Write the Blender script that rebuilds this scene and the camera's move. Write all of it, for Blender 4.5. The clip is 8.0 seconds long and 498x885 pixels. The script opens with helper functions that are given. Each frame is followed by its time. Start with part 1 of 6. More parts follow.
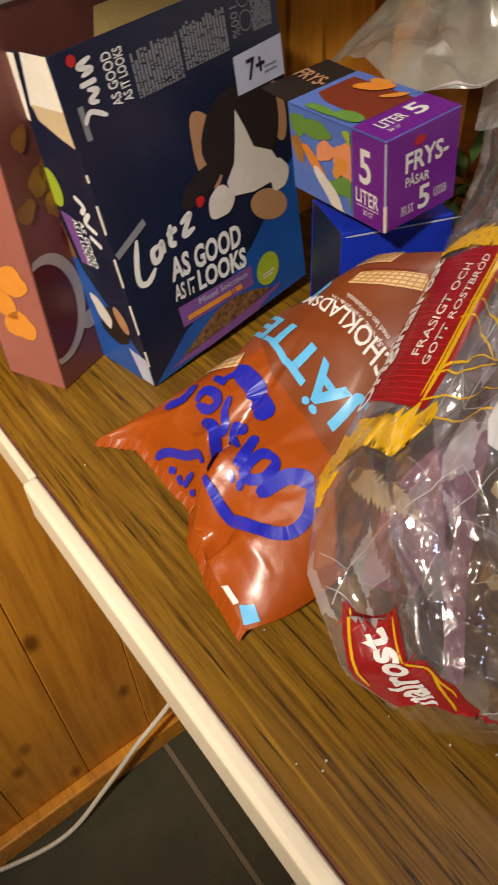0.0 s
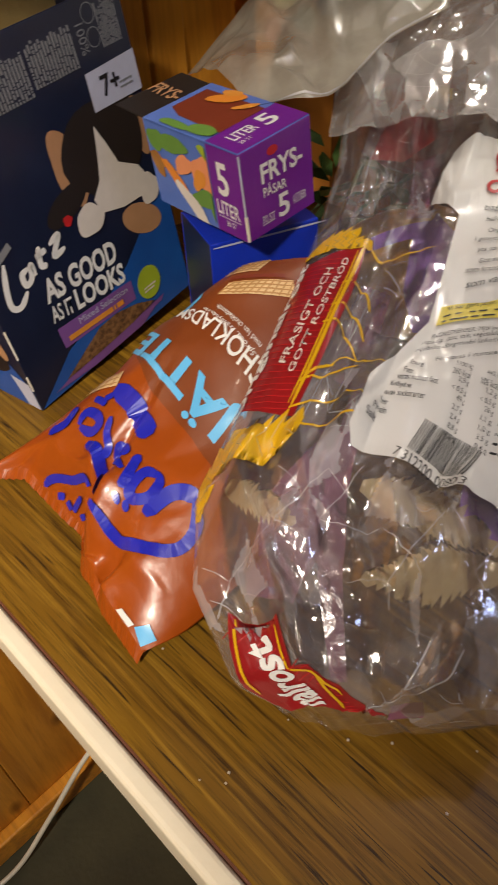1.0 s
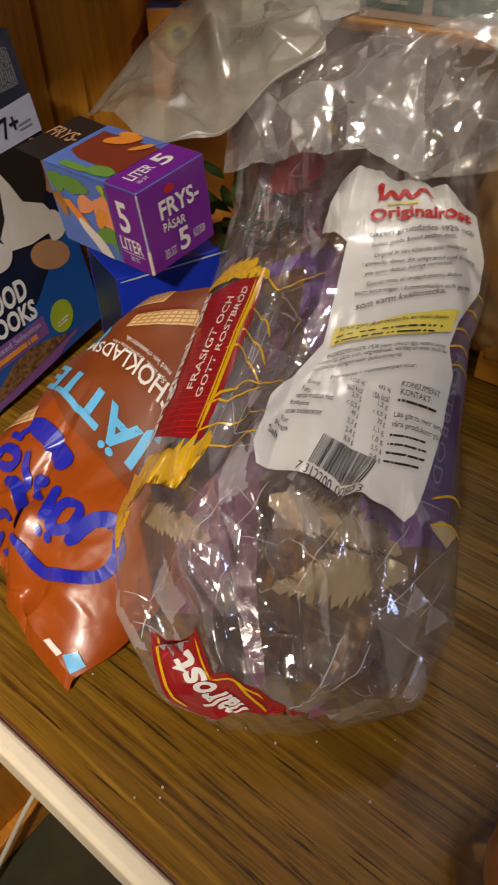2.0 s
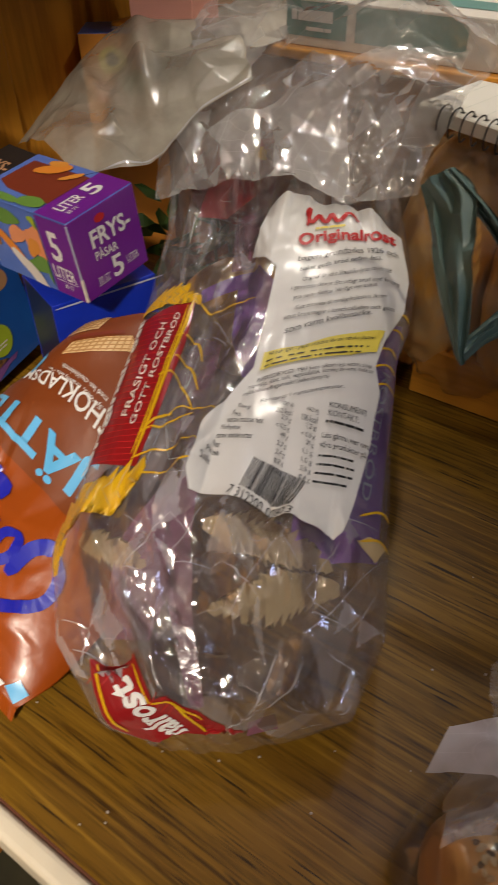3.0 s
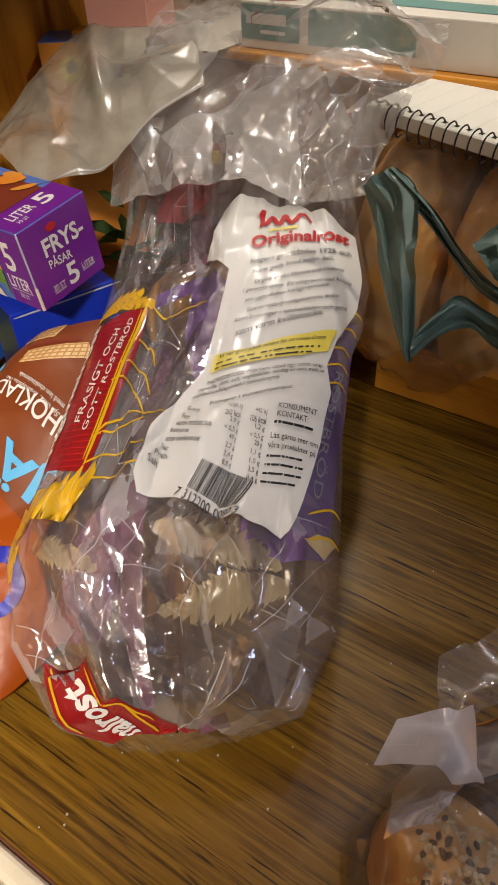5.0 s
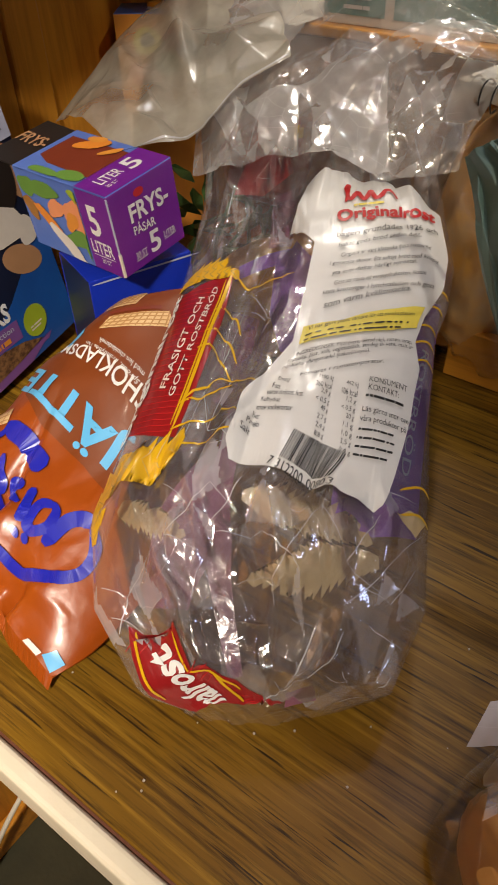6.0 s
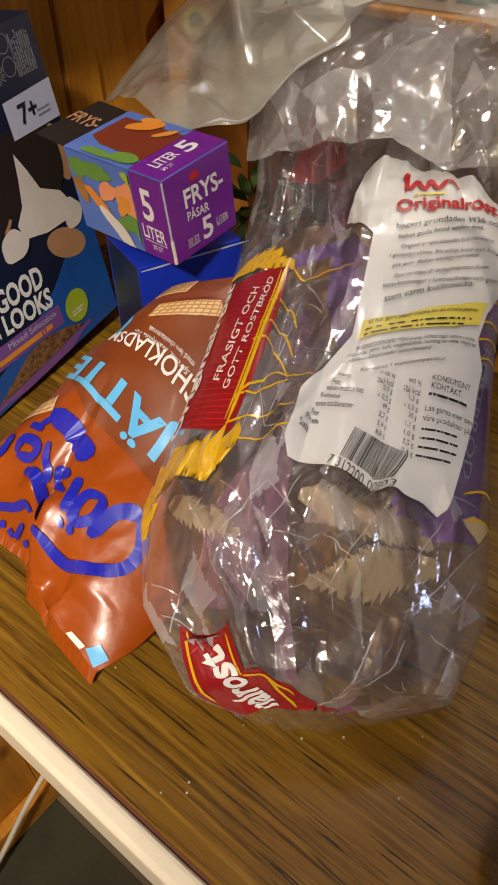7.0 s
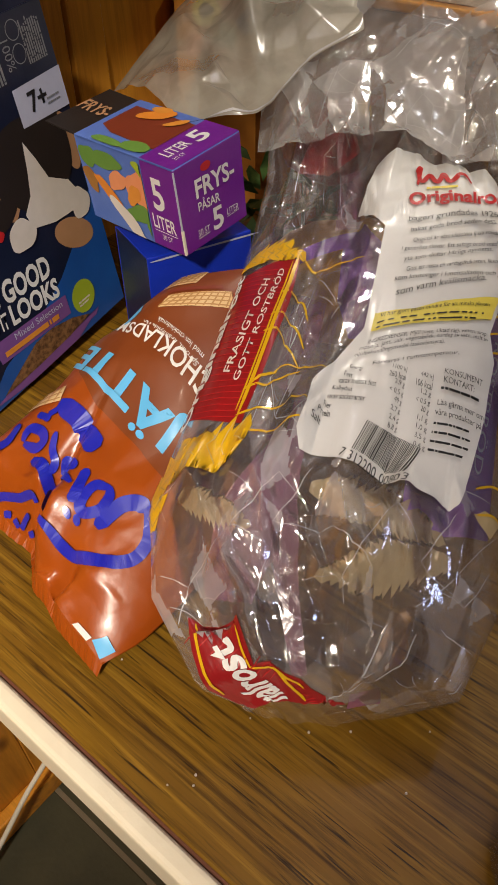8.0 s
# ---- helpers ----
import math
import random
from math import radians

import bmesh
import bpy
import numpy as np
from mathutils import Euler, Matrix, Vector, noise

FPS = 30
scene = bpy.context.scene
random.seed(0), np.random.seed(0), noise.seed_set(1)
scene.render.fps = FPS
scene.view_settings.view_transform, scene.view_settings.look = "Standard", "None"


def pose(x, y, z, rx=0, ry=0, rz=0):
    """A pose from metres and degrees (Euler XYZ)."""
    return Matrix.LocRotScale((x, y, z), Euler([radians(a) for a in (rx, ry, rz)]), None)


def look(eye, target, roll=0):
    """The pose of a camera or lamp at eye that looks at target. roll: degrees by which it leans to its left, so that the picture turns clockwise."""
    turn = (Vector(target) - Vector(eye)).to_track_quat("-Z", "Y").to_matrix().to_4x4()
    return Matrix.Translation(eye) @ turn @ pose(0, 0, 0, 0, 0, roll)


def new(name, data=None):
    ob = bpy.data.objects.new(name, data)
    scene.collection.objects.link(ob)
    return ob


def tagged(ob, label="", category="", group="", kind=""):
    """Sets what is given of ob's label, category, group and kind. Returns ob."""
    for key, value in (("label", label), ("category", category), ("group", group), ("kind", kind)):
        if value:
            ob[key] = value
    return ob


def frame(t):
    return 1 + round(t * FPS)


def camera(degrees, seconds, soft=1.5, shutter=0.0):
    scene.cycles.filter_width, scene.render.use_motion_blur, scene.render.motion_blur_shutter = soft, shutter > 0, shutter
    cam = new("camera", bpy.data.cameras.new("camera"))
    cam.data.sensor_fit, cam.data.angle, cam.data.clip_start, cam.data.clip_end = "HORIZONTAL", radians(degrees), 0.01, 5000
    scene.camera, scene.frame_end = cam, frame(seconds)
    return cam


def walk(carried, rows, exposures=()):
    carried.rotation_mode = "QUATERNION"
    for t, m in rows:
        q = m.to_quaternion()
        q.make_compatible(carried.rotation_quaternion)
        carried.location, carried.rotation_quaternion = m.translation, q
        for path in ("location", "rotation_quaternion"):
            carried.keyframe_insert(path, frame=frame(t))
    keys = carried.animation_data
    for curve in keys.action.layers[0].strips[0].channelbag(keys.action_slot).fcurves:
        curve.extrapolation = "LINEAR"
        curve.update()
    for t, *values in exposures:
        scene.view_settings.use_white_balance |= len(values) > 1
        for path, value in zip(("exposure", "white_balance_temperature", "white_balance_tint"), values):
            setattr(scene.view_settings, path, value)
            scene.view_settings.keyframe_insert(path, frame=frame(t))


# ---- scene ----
cam = camera(40.1, 8.0, 1.5, 0.5)
PATH = [
    (0, (0.044, 0.053, 1.238), (-0.198, 1.469, -0.153), -3.2),
    (0.5, (0.054, 0.062, 1.242), (-0.092, 1.48, -0.161), -3.4),
    (1, (0.072, 0.059, 1.243), (0.032, 1.49, -0.153), -3.0),
    (1.5, (0.08, 0.05, 1.252), (0.129, 1.496, -0.129), -2.8),
    (1.7, (0.083, 0.046, 1.253), (0.173, 1.505, -0.113), -2.5),
    (2.8, (0.086, 0.044, 1.267), (0.348, 1.498, -0.082), -0.4),
    (3, (0.099, 0.042, 1.268), (0.368, 1.499, -0.075), -0.7),
    (3.5, (0.113, 0.034, 1.267), (0.387, 1.503, -0.063), -2.0),
    (4, (0.126, 0.033, 1.27), (0.442, 1.497, -0.056), -1.4),
    (5.3, (0.123, 0.035, 1.271), (0.381, 1.493, -0.074), -2.2),
    (5.5, (0.106, 0.037, 1.264), (0.364, 1.498, -0.077), -1.5),
    (6, (0.087, 0.037, 1.258), (0.3, 1.495, -0.094), -1.4),
    (6.5, (0.08, 0.043, 1.257), (0.263, 1.494, -0.107), -1.0),
    (7, (0.068, 0.051, 1.253), (0.23, 1.494, -0.122), -0.9),
    (7.5, (0.065, 0.056, 1.249), (0.221, 1.494, -0.132), -0.4),
    (8, (0.062, 0.052, 1.25), (0.227, 1.487, -0.134), -0.1),
]
walk(cam, [(t, look(eye, target, roll)) for t, eye, target, roll in PATH],
     exposures=[(0.0, -0.14), (1.0, -0.32), (1.5, -0.46), (3.0, -0.44), (3.5, -0.36), (4.0, -0.20), (5.5, -0.12), (8.0, -0.24)])

from mathutils import geometry

# ---- light ----
world = bpy.data.worlds.new("room_air")
scene.world = world
world.use_nodes = True
world.node_tree.nodes["Background"].inputs[0].default_value = (1.0, 0.78, 0.55, 1)
world.node_tree.nodes["Background"].inputs[1].default_value = 0.014
scene.view_settings.exposure = 0.0


def area_light(name, at, target, size, watts, colour):
    data = bpy.data.lights.new(name, "AREA")
    data.shape, data.size, data.energy, data.color = "DISK", size, watts, colour
    ob = new(name, data)
    ob.matrix_world = look(at, target)
    return ob


# assumed unseen main light; the narrow cone is added to dim the right
lamp = bpy.data.lights.new("left_key_light", "SPOT")
lamp.energy, lamp.color, lamp.spot_size, lamp.spot_blend, lamp.shadow_soft_size = 228, (1.0, 0.88, 0.73), radians(42), 1.0, 0.06
new("left_key_light", lamp).matrix_world = look((-0.45, -0.85, 2.15), (-0.31, 0.41, 0.88))
# added fill, no seen source: lifts the bag's far end and the heap
area_light("heap_fill_light", (0.36, 0.74, 1.62), (0.24, 0.50, 1.0), 0.05, 1.15, (1.0, 0.93, 0.82))
# added spot without a seen lamp, brightens the loaves and tray
heap_spot = bpy.data.lights.new("heap_spot_light", "SPOT")
heap_spot.energy, heap_spot.color, heap_spot.spot_size, heap_spot.spot_blend, heap_spot.shadow_soft_size = 58.0, (1.0, 0.88, 0.68), radians(23), 1.0, 0.03
new("heap_spot_light", heap_spot).matrix_world = look((0.75, -0.35, 2.30), (0.350, 0.62, 1.10))
# assumed unseen cool source for bluish glints, set to brighten the roll bag
area_light("cool_fill_light", (1.1, -0.75, 1.75), (0.15, 0.3, 0.95), 0.20, 2.0, (0.50, 0.60, 1.0))

# small points added near the ceiling just to make glints on the film
for spot, colour in (((-0.15, -0.25, 2.38), (1.0, 0.90, 0.74)), ((0.75, 0.10, 2.38), (0.72, 0.80, 1.0)), ((0.25, -1.10, 2.38), (1.0, 0.86, 0.66)), ((0.45, 0.55, 2.30), (0.80, 0.86, 1.0))):
    glint_light = bpy.data.lights.new("glint_light", "POINT")
    glint_light.energy, glint_light.color, glint_light.shadow_soft_size = 3.0, colour, 0.022
    new("glint_light", glint_light).location = spot

# ---- materials ----
def shader(name):
    m = bpy.data.materials.new(name)
    m.use_nodes = True
    nt = m.node_tree
    return m, nt, nt.nodes["Principled BSDF"]


def put(nt, kind, **values):
    n = nt.nodes.new(kind)
    for k, v in values.items():
        n.inputs[k.replace("_", " ")].default_value = v
    return n


def surface(name, colour, rough=0.5, second=None, scale=30.0, mix=0.35, bump=0.1, fine=300.0, stretch=(1, 1, 1), metal=0.0, coat=0.0, detail=6.0):
    """A plain finish with a broad and a fine variation."""
    m, nt, bsdf = shader(name)
    tex = nt.nodes.new("ShaderNodeTexCoord")
    mapping = nt.nodes.new("ShaderNodeMapping")
    mapping.inputs["Scale"].default_value = stretch
    nt.links.new(tex.outputs["Object"], mapping.inputs["Vector"])
    broad = put(nt, "ShaderNodeTexNoise", Scale=scale, Detail=detail, Roughness=0.6)
    small = put(nt, "ShaderNodeTexNoise", Scale=fine, Detail=3.0)
    for n in (broad, small):
        nt.links.new(mapping.outputs["Vector"], n.inputs["Vector"])
    ramp = nt.nodes.new("ShaderNodeValToRGB")
    second = second or tuple(c * 0.78 for c in colour)
    ramp.color_ramp.elements[0].position, ramp.color_ramp.elements[1].position = 0.5 - mix, 0.5 + mix
    ramp.color_ramp.elements[0].color, ramp.color_ramp.elements[1].color = (*second, 1), (*colour, 1)
    nt.links.new(broad.outputs["Fac"], ramp.inputs["Fac"])
    nt.links.new(ramp.outputs["Color"], bsdf.inputs["Base Color"])
    bsdf.inputs["Roughness"].default_value, bsdf.inputs["Metallic"].default_value = rough, metal
    bsdf.inputs["Coat Weight"].default_value = coat
    bsdf.inputs["Coat Roughness"].default_value = 0.12
    if bump:
        b = put(nt, "ShaderNodeBump", Strength=bump, Distance=0.001)
        nt.links.new(small.outputs["Fac"], b.inputs["Height"])
        nt.links.new(b.outputs["Normal"], bsdf.inputs["Normal"])
    return m


def grained(name, light, mid, dark, scale=9.0, along=0.06, rough=0.35, streak=0.5, knots=0.0, axis=0, bump=0.15):
    """Wood grain that runs along one axis of the object."""
    m, nt, bsdf = shader(name)
    tex = nt.nodes.new("ShaderNodeTexCoord")
    mapping = nt.nodes.new("ShaderNodeMapping")
    s = [scale] * 3
    s[axis] = scale * along
    mapping.inputs["Scale"].default_value = s
    nt.links.new(tex.outputs["Object"], mapping.inputs["Vector"])
    warp = put(nt, "ShaderNodeTexNoise", Scale=0.8, Detail=3.0)
    nt.links.new(mapping.outputs["Vector"], warp.inputs["Vector"])
    add = nt.nodes.new("ShaderNodeMixRGB")
    add.blend_type = "ADD"
    add.inputs["Fac"].default_value = 0.9
    nt.links.new(mapping.outputs["Vector"], add.inputs["Color1"])
    nt.links.new(warp.outputs["Color"], add.inputs["Color2"])
    broad = put(nt, "ShaderNodeTexNoise", Scale=2.2, Detail=5.0, Roughness=0.55)
    lines = put(nt, "ShaderNodeTexNoise", Scale=9.0, Detail=6.0, Roughness=0.7)
    for n in (broad, lines):
        nt.links.new(add.outputs["Color"], n.inputs["Vector"])
    r1 = nt.nodes.new("ShaderNodeValToRGB")
    r1.color_ramp.elements[0].position, r1.color_ramp.elements[1].position = 0.35, 0.68
    r1.color_ramp.elements[0].color, r1.color_ramp.elements[1].color = (*mid, 1), (*light, 1)
    nt.links.new(broad.outputs["Fac"], r1.inputs["Fac"])
    r2 = nt.nodes.new("ShaderNodeValToRGB")
    r2.color_ramp.elements[0].position, r2.color_ramp.elements[1].position = 0.36, 0.56
    r2.color_ramp.elements[0].color, r2.color_ramp.elements[1].color = (streak, streak, streak, 1), (0, 0, 0, 1)
    nt.links.new(lines.outputs["Fac"], r2.inputs["Fac"])
    mixed = nt.nodes.new("ShaderNodeMixRGB")
    mixed.inputs["Color2"].default_value = (*dark, 1)
    nt.links.new(r2.outputs["Color"], mixed.inputs["Fac"])
    nt.links.new(r1.outputs["Color"], mixed.inputs["Color1"])
    last = mixed
    if knots:
        km = nt.nodes.new("ShaderNodeMapping")
        ks = [knots] * 3
        ks[axis] = knots * 0.55
        km.inputs["Scale"].default_value = ks
        nt.links.new(tex.outputs["Object"], km.inputs["Vector"])
        vor = put(nt, "ShaderNodeTexVoronoi", Scale=1.0)
        nt.links.new(km.outputs["Vector"], vor.inputs["Vector"])
        r3 = nt.nodes.new("ShaderNodeValToRGB")
        r3.color_ramp.elements[0].position, r3.color_ramp.elements[1].position = 0.05, 0.13
        r3.color_ramp.elements[0].color, r3.color_ramp.elements[1].color = (0.85, 0.85, 0.85, 1), (0, 0, 0, 1)
        nt.links.new(vor.outputs["Distance"], r3.inputs["Fac"])
        last = nt.nodes.new("ShaderNodeMixRGB")
        last.inputs["Color2"].default_value = (*[c * 0.5 for c in dark], 1)
        nt.links.new(r3.outputs["Color"], last.inputs["Fac"])
        nt.links.new(mixed.outputs["Color"], last.inputs["Color1"])
    nt.links.new(last.outputs["Color"], bsdf.inputs["Base Color"])
    bsdf.inputs["Roughness"].default_value = rough
    bsdf.inputs["Specular IOR Level"].default_value = 0.32
    b = put(nt, "ShaderNodeBump", Strength=bump, Distance=0.0006)
    nt.links.new(lines.outputs["Fac"], b.inputs["Height"])
    nt.links.new(b.outputs["Normal"], bsdf.inputs["Normal"])
    return m


def laminate(name):
    """Printed walnut laminate: broad bands, fine streaks and short dark pores along x."""
    m, nt, bsdf = shader(name)
    tex = nt.nodes.new("ShaderNodeTexCoord")

    def layer(across, along, detail, rough, low, high, shift):
        mp = nt.nodes.new("ShaderNodeMapping")
        mp.inputs["Scale"].default_value = (along, across, across)
        mp.inputs["Location"].default_value = (shift, shift * 1.7, 0.0)
        nt.links.new(tex.outputs["Object"], mp.inputs["Vector"])
        wave = put(nt, "ShaderNodeTexNoise", Scale=0.35, Detail=2.0)
        nt.links.new(mp.outputs["Vector"], wave.inputs["Vector"])
        bend = nt.nodes.new("ShaderNodeMixRGB")
        bend.blend_type = "ADD"
        bend.inputs["Fac"].default_value = 0.8
        nt.links.new(mp.outputs["Vector"], bend.inputs["Color1"])
        nt.links.new(wave.outputs["Color"], bend.inputs["Color2"])
        n = put(nt, "ShaderNodeTexNoise", Scale=1.0, Detail=detail, Roughness=rough)
        nt.links.new(bend.outputs["Color"], n.inputs["Vector"])
        r = put(nt, "ShaderNodeMapRange", From_Min=low, From_Max=high)
        nt.links.new(n.outputs["Fac"], r.inputs["Value"])
        return r.outputs["Result"]

    def blend(fac, one, two):
        n = nt.nodes.new("ShaderNodeMixRGB")
        nt.links.new(fac, n.inputs["Fac"])
        for socket, value in ((n.inputs["Color1"], one), (n.inputs["Color2"], two)):
            if isinstance(value, tuple):
                socket.default_value = (*value, 1)
            else:
                nt.links.new(value, socket)
        return n.outputs["Color"]

    tone = blend(layer(45.0, 1.3, 4.0, 0.55, 0.34, 0.66, 0.0), (0.118, 0.056, 0.005), (0.212, 0.110, 0.008))
    tone = blend(layer(360.0, 13.0, 5.0, 0.65, 0.47, 0.68, 3.0), tone, (0.048, 0.021, 0.002))
    tone = blend(layer(260.0, 9.0, 5.0, 0.65, 0.50, 0.74, 9.0), tone, (0.300, 0.165, 0.016))
    pores = layer(430.0, 20.0, 3.0, 0.5, 0.61, 0.70, 6.0)
    tone = blend(pores, tone, (0.020, 0.009, 0.003))
    nt.links.new(tone, bsdf.inputs["Base Color"])
    dull = put(nt, "ShaderNodeTexNoise", Scale=22.0, Detail=5.0)
    nt.links.new(tex.outputs["Object"], dull.inputs["Vector"])
    rough = put(nt, "ShaderNodeMapRange", From_Min=0.3, From_Max=0.7, To_Min=0.34, To_Max=0.50)
    nt.links.new(dull.outputs["Fac"], rough.inputs["Value"])
    nt.links.new(rough.outputs["Result"], bsdf.inputs["Roughness"])
    bsdf.inputs["Specular IOR Level"].default_value = 0.32
    b = put(nt, "ShaderNodeBump", Strength=0.12, Distance=-0.0004)
    nt.links.new(pores, b.inputs["Height"])
    nt.links.new(b.outputs["Normal"], bsdf.inputs["Normal"])
    return m


def film_plastic(name, haze=0.10, tint=(0.95, 0.94, 0.96), white=(0.85, 0.85, 0.88), rough=0.10, crinkle=0.5, scale=55.0, gloss=0.5, folding=44.0, crease=0.10):
    """Thin clear wrapping: mostly see-through, with a milky haze and sharp gloss."""
    m = bpy.data.materials.new(name)
    m.use_nodes = True
    nt = m.node_tree
    nt.nodes.clear()
    out = nt.nodes.new("ShaderNodeOutputMaterial")
    tex = nt.nodes.new("ShaderNodeTexCoord")
    ns = put(nt, "ShaderNodeTexNoise", Scale=scale, Detail=4.0, Distortion=1.2)
    nt.links.new(tex.outputs["Object"], ns.inputs["Vector"])
    soft_bump = put(nt, "ShaderNodeBump", Strength=crinkle * 0.35, Distance=0.004)
    nt.links.new(ns.outputs["Fac"], soft_bump.inputs["Height"])
    # sharp folds: bent cells whose borders are creases, whitened in patches to paint in glints
    warp = put(nt, "ShaderNodeTexNoise", Scale=16.0, Detail=1.0)
    nt.links.new(tex.outputs["Object"], warp.inputs["Vector"])
    bent = nt.nodes.new("ShaderNodeMix")
    bent.data_type = "VECTOR"
    bent.inputs[0].default_value = 0.02
    nt.links.new(tex.outputs["Object"], bent.inputs[4])
    nt.links.new(warp.outputs["Color"], bent.inputs[5])
    folds = put(nt, "ShaderNodeTexVoronoi", Scale=folding)
    small_folds = put(nt, "ShaderNodeTexVoronoi", Scale=folding * 2.7)
    edges = put(nt, "ShaderNodeTexVoronoi", Scale=folding)
    edges.feature = "DISTANCE_TO_EDGE"
    for n in (folds, small_folds, edges):
        nt.links.new(bent.outputs[1], n.inputs["Vector"])
    fold_bump = put(nt, "ShaderNodeBump", Strength=crinkle * 0.22, Distance=0.006)
    nt.links.new(folds.outputs["Distance"], fold_bump.inputs["Height"])
    nt.links.new(soft_bump.outputs["Normal"], fold_bump.inputs["Normal"])
    bump = put(nt, "ShaderNodeBump", Strength=crinkle * 0.35, Distance=0.0022)
    nt.links.new(small_folds.outputs["Distance"], bump.inputs["Height"])
    nt.links.new(fold_bump.outputs["Normal"], bump.inputs["Normal"])
    line = nt.nodes.new("ShaderNodeMapRange")
    line.inputs["From Min"].default_value, line.inputs["From Max"].default_value = 0.0, 0.016
    line.inputs["To Min"].default_value, line.inputs["To Max"].default_value = 1.0, 0.0
    nt.links.new(edges.outputs["Distance"], line.inputs["Value"])
    clear = put(nt, "ShaderNodeBsdfTransparent", Color=(*tint, 1))
    milk = put(nt, "ShaderNodeBsdfDiffuse", Color=(*white, 1))
    through_milk = put(nt, "ShaderNodeBsdfTranslucent", Color=(*white, 1))
    both = nt.nodes.new("ShaderNodeMixShader")
    nt.links.new(milk.outputs[0], both.inputs[1])
    nt.links.new(through_milk.outputs[0], both.inputs[2])
    both.inputs[0].default_value = 0.35
    cloud = put(nt, "ShaderNodeTexNoise", Scale=14.0, Detail=5.0)
    nt.links.new(tex.outputs["Object"], cloud.inputs["Vector"])
    hz = nt.nodes.new("ShaderNodeMapRange")
    hz.inputs["From Min"].default_value, hz.inputs["From Max"].default_value = 0.3, 0.7
    hz.inputs["To Min"].default_value, hz.inputs["To Max"].default_value = haze * 0.55, haze * 1.5
    nt.links.new(cloud.outputs["Fac"], hz.inputs["Value"])
    hazy = nt.nodes.new("ShaderNodeMixShader")
    patchy = nt.nodes.new("ShaderNodeMapRange")
    patchy.inputs["From Min"].default_value, patchy.inputs["From Max"].default_value = 0.50, 0.62
    patchy.inputs["To Min"].default_value, patchy.inputs["To Max"].default_value = 0.0, crease
    nt.links.new(warp.outputs["Fac"], patchy.inputs["Value"])
    milkiness = nt.nodes.new("ShaderNodeMath")
    milkiness.operation = "MULTIPLY_ADD"
    milkiness.use_clamp = True
    nt.links.new(line.outputs[0], milkiness.inputs[0])
    nt.links.new(patchy.outputs[0], milkiness.inputs[1])
    nt.links.new(hz.outputs[0], milkiness.inputs[2])
    nt.links.new(milkiness.outputs[0], hazy.inputs[0])
    nt.links.new(clear.outputs[0], hazy.inputs[1])
    nt.links.new(both.outputs[0], hazy.inputs[2])
    shine = put(nt, "ShaderNodeBsdfGlossy", Roughness=rough)
    nt.links.new(bump.outputs["Normal"], shine.inputs["Normal"])
    fres = put(nt, "ShaderNodeFresnel", IOR=1.5)
    nt.links.new(bump.outputs["Normal"], fres.inputs["Normal"])
    amount = nt.nodes.new("ShaderNodeMath")
    amount.operation = "MULTIPLY_ADD"
    amount.inputs[1].default_value, amount.inputs[2].default_value = gloss, 0.04 + 0.07 * gloss
    nt.links.new(fres.outputs[0], amount.inputs[0])
    total = nt.nodes.new("ShaderNodeMixShader")
    nt.links.new(amount.outputs[0], total.inputs[0])
    nt.links.new(hazy.outputs[0], total.inputs[1])
    nt.links.new(shine.outputs[0], total.inputs[2])
    nt.links.new(total.outputs[0], out.inputs["Surface"])
    return m


def ink(name, colour, rough=0.4, coat=0.0):
    return surface(name, colour, rough, tuple(c * 0.86 for c in colour), 60.0, 0.3, 0.04, 500.0, coat=coat)


LAMINATE = laminate("brown_wood_laminate")
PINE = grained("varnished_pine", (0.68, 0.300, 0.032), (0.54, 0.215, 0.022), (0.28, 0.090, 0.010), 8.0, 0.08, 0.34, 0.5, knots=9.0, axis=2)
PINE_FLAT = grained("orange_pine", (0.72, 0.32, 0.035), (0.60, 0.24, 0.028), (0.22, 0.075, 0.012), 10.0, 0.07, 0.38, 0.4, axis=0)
# darker copy of the pine, with shade put into its colour
PINE_IN_SHADE = grained("pine_painted_shade", (0.30, 0.11, 0.02), (0.22, 0.075, 0.012), (0.10, 0.03, 0.006), 9.0, 0.08, 0.40, 0.5, axis=0)
WHITE_EDGE = surface("cream_painted_edge", (0.80, 0.74, 0.60), 0.45, (0.66, 0.58, 0.42), 9.0, 0.3, 0.25, 160.0)
REDDISH = surface("laminate_core_edge", (0.14, 0.045, 0.02), 0.6)
SLATE = surface("dark_green_slate_tile", (0.066, 0.064, 0.034), 0.45, (0.036, 0.037, 0.022), 14.0, 0.25, 0.4, 120.0)
GROUT = surface("tan_grout", (0.20, 0.16, 0.105), 0.9, bump=0.4)
PLASTER = surface("warm_white_plaster", (0.70, 0.62, 0.50), 0.85, (0.62, 0.55, 0.44), 5.0)
CABLE = surface("white_cable_plastic", (0.78, 0.72, 0.60), 0.4)
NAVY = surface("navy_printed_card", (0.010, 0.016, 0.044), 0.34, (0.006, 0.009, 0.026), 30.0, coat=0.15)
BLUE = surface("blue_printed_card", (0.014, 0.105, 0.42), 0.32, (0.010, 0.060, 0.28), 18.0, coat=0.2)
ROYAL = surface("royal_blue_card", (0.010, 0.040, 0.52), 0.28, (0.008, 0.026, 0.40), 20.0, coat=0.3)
KRAFT = surface("grey_brown_cardboard", (0.42, 0.30, 0.10), 0.8, (0.34, 0.23, 0.07), 50.0, bump=0.3)
TORN = surface("torn_white_card", (0.80, 0.76, 0.68), 0.8, (0.70, 0.64, 0.52), 60.0, bump=0.4)
